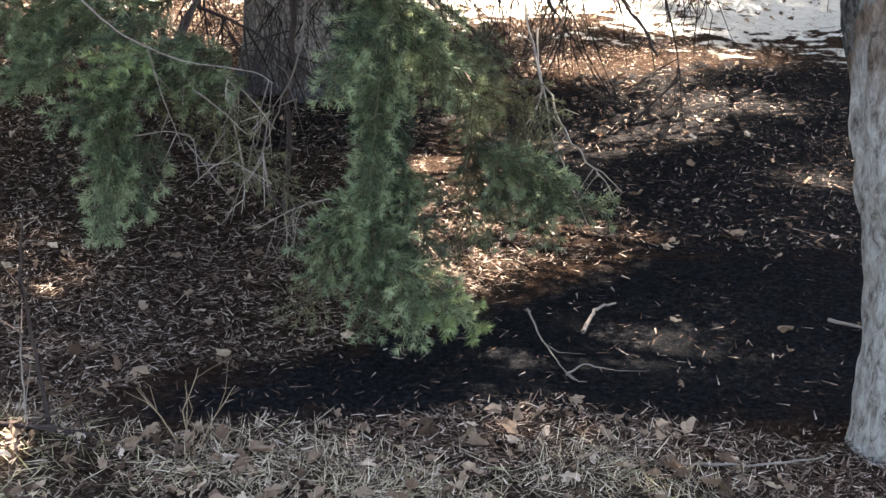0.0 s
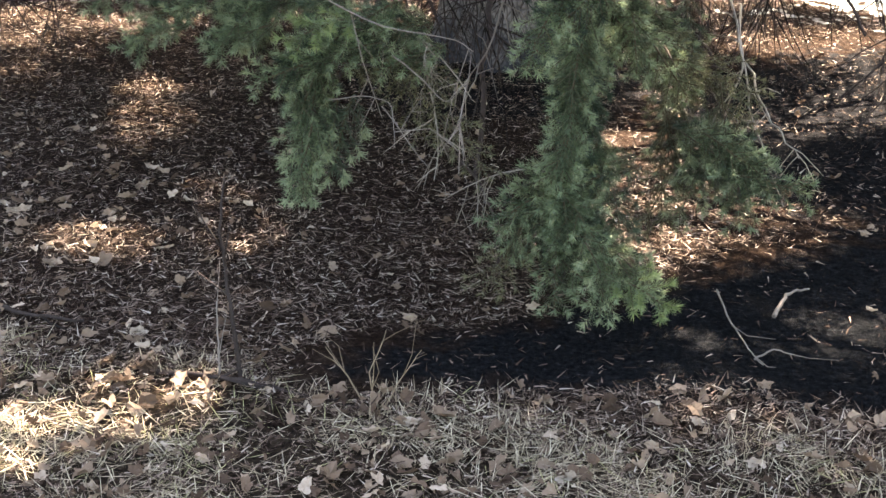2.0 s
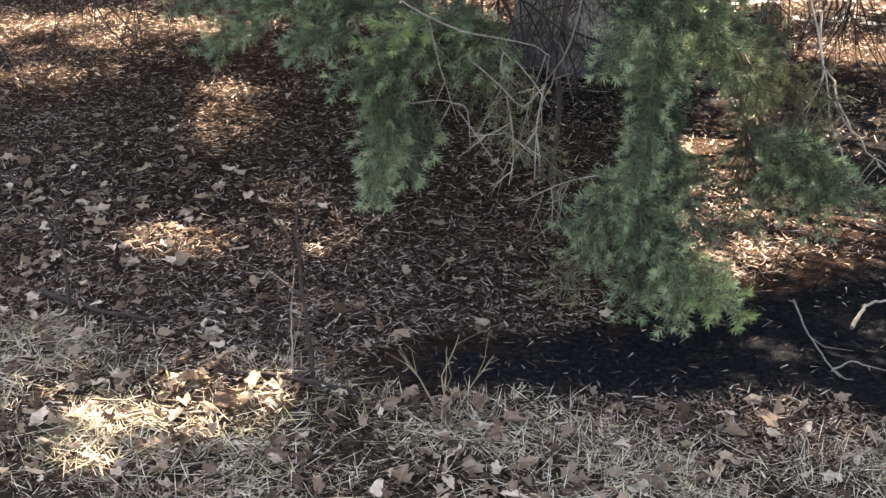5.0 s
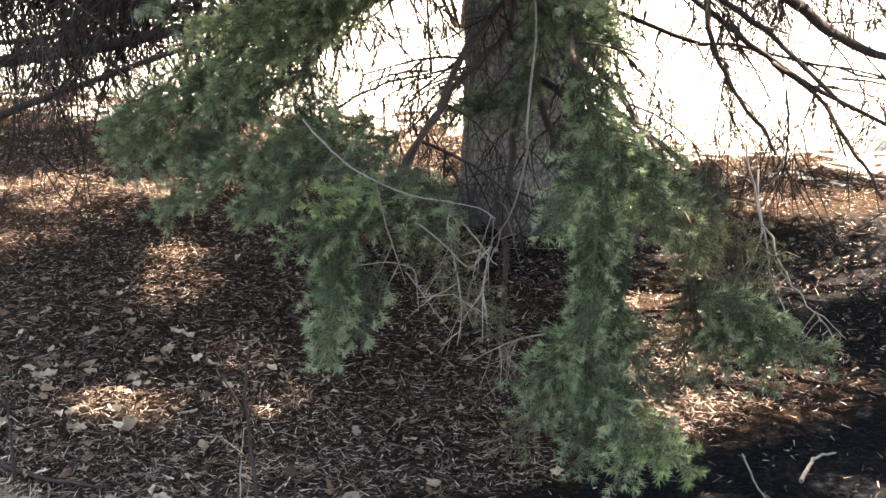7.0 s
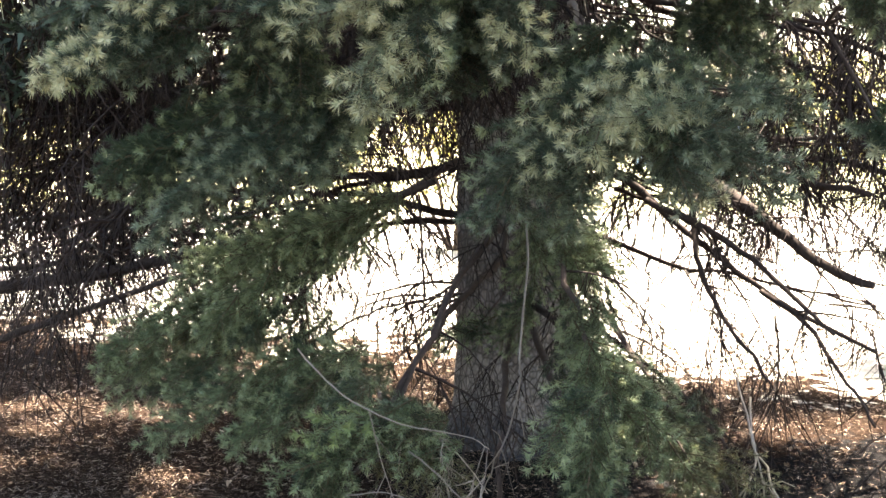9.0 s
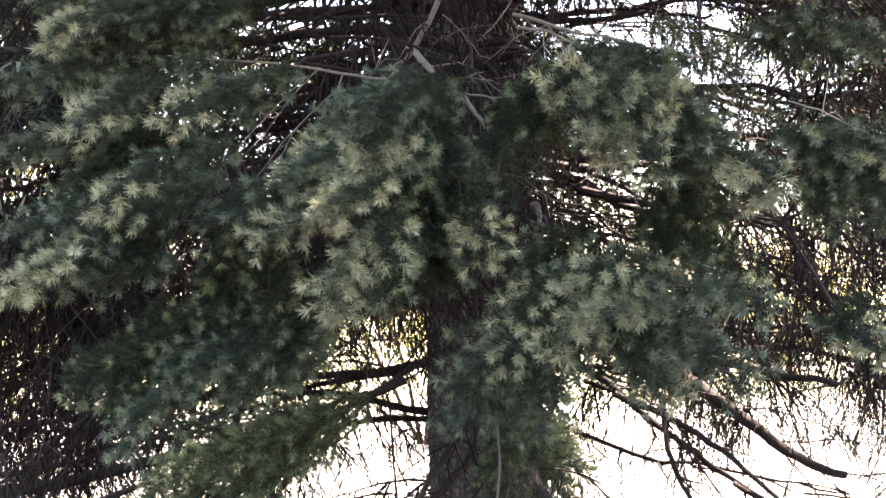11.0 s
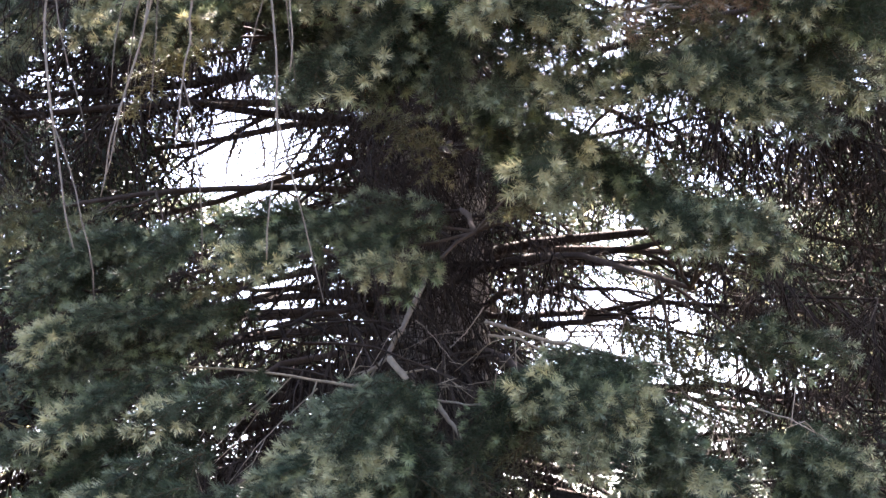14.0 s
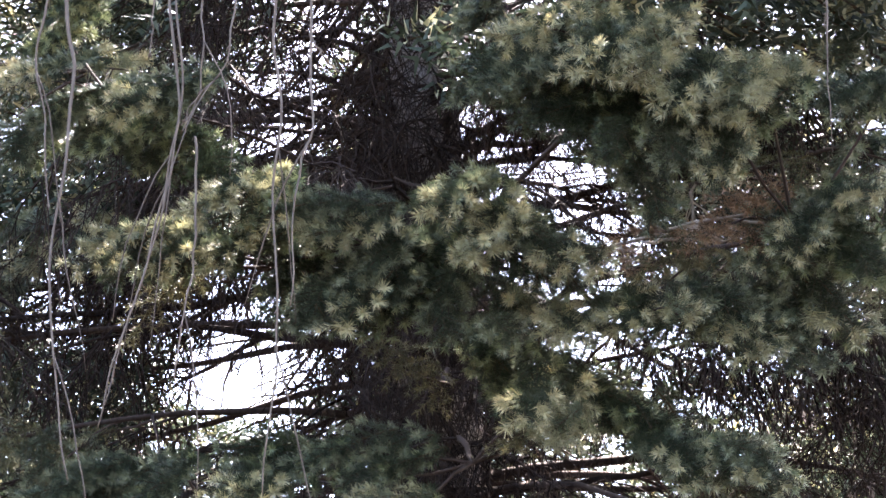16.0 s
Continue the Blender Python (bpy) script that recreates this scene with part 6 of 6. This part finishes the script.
stick("sapling", [(-0.99, 2.95, 0.0), (-1.02, 3.0, 0.18), (-1.05, 3.05, 0.36), (-1.04, 3.08, 0.5)], 0.006, TWIG_DARK, "thin dark leafless sapling in the litter", 3, 9)
stick("sapling", [(-1.77, 3.2, 0.0), (-1.78, 3.22, 0.12), (-1.8, 3.26, 0.26)], 0.006, TWIG_DARK, "thin dark leafless sapling in the litter", 2, 10)
stick("fallen_twig", [(-1.9, 3.3, 0.02), (-1.7, 3.2, 0.03), (-1.5, 3.18, 0.02)], 0.009, TWIG_DARK, "dark rotten stick among leaves", 1, 11)
stick("bark_piece", [(0.36, 3.47, 0.02), (0.40, 3.57, 0.045), (0.47, 3.66, 0.03)], 0.0065, TWIG_GREY, "curled grey piece of bark on the black patch", 0, 12)
stick("fallen_twig", [(0.5, 2.75, 0.02), (0.7, 2.72, 0.03), (0.86, 2.78, 0.02)], 0.004, TWIG_GREY, "pale thin stick on the litter", 1, 13)
stick("fallen_twig", [(-1.4, 4.7, 0.02), (-1.25, 4.5, 0.05), (-1.2, 4.3, 0.02)], 0.006, TWIG_DARK, "dark twig under the boughs", 4, 14)
for lx, ly, ls in ((0.66, 4.66, 0.13), (0.94, 4.24, 0.1), (-0.65, 2.47, 0.13), (-0.72, 2.86, 0.1), (-0.45, 2.79, 0.1), (-1.24, 2.98, 0.09), (-1.33, 3.08, 0.1), (-1.12, 2.88, 0.1), (-1.05, 2.86, 0.09), (-1.6, 3.6, 0.11), (-1.5, 3.75, 0.1), (-1.3, 3.66, 0.09), (0.05, 2.46, 0.13), (-0.3, 2.6, 0.09), (-0.9, 4.1, 0.07), (-1.75, 3.55, 0.1), (-1.2, 2.45, 0.1), (0.35, 2.5, 0.1)):
    big_leaf(lx, ly, ls * 0.6, LEAF_DRY, "dry tan lobed leaf lying on the litter", 0.02, 0.25, lx * 7)

for lx, ly, lz, ls, lab in ((-0.183, 3.55, 0.597, 0.061, "orange leaf caught in the needles of a bough"), (-0.09, 3.28, 0.27, 0.05, "pale dry leaf caught in the needles of a bough")):
    leaf = big_leaf(lx, ly, ls, ORANGE if ls > 0.06 else LEAF_DRY, lab, 0.02, 0.9, 0.3)
    leaf.location.z = lz
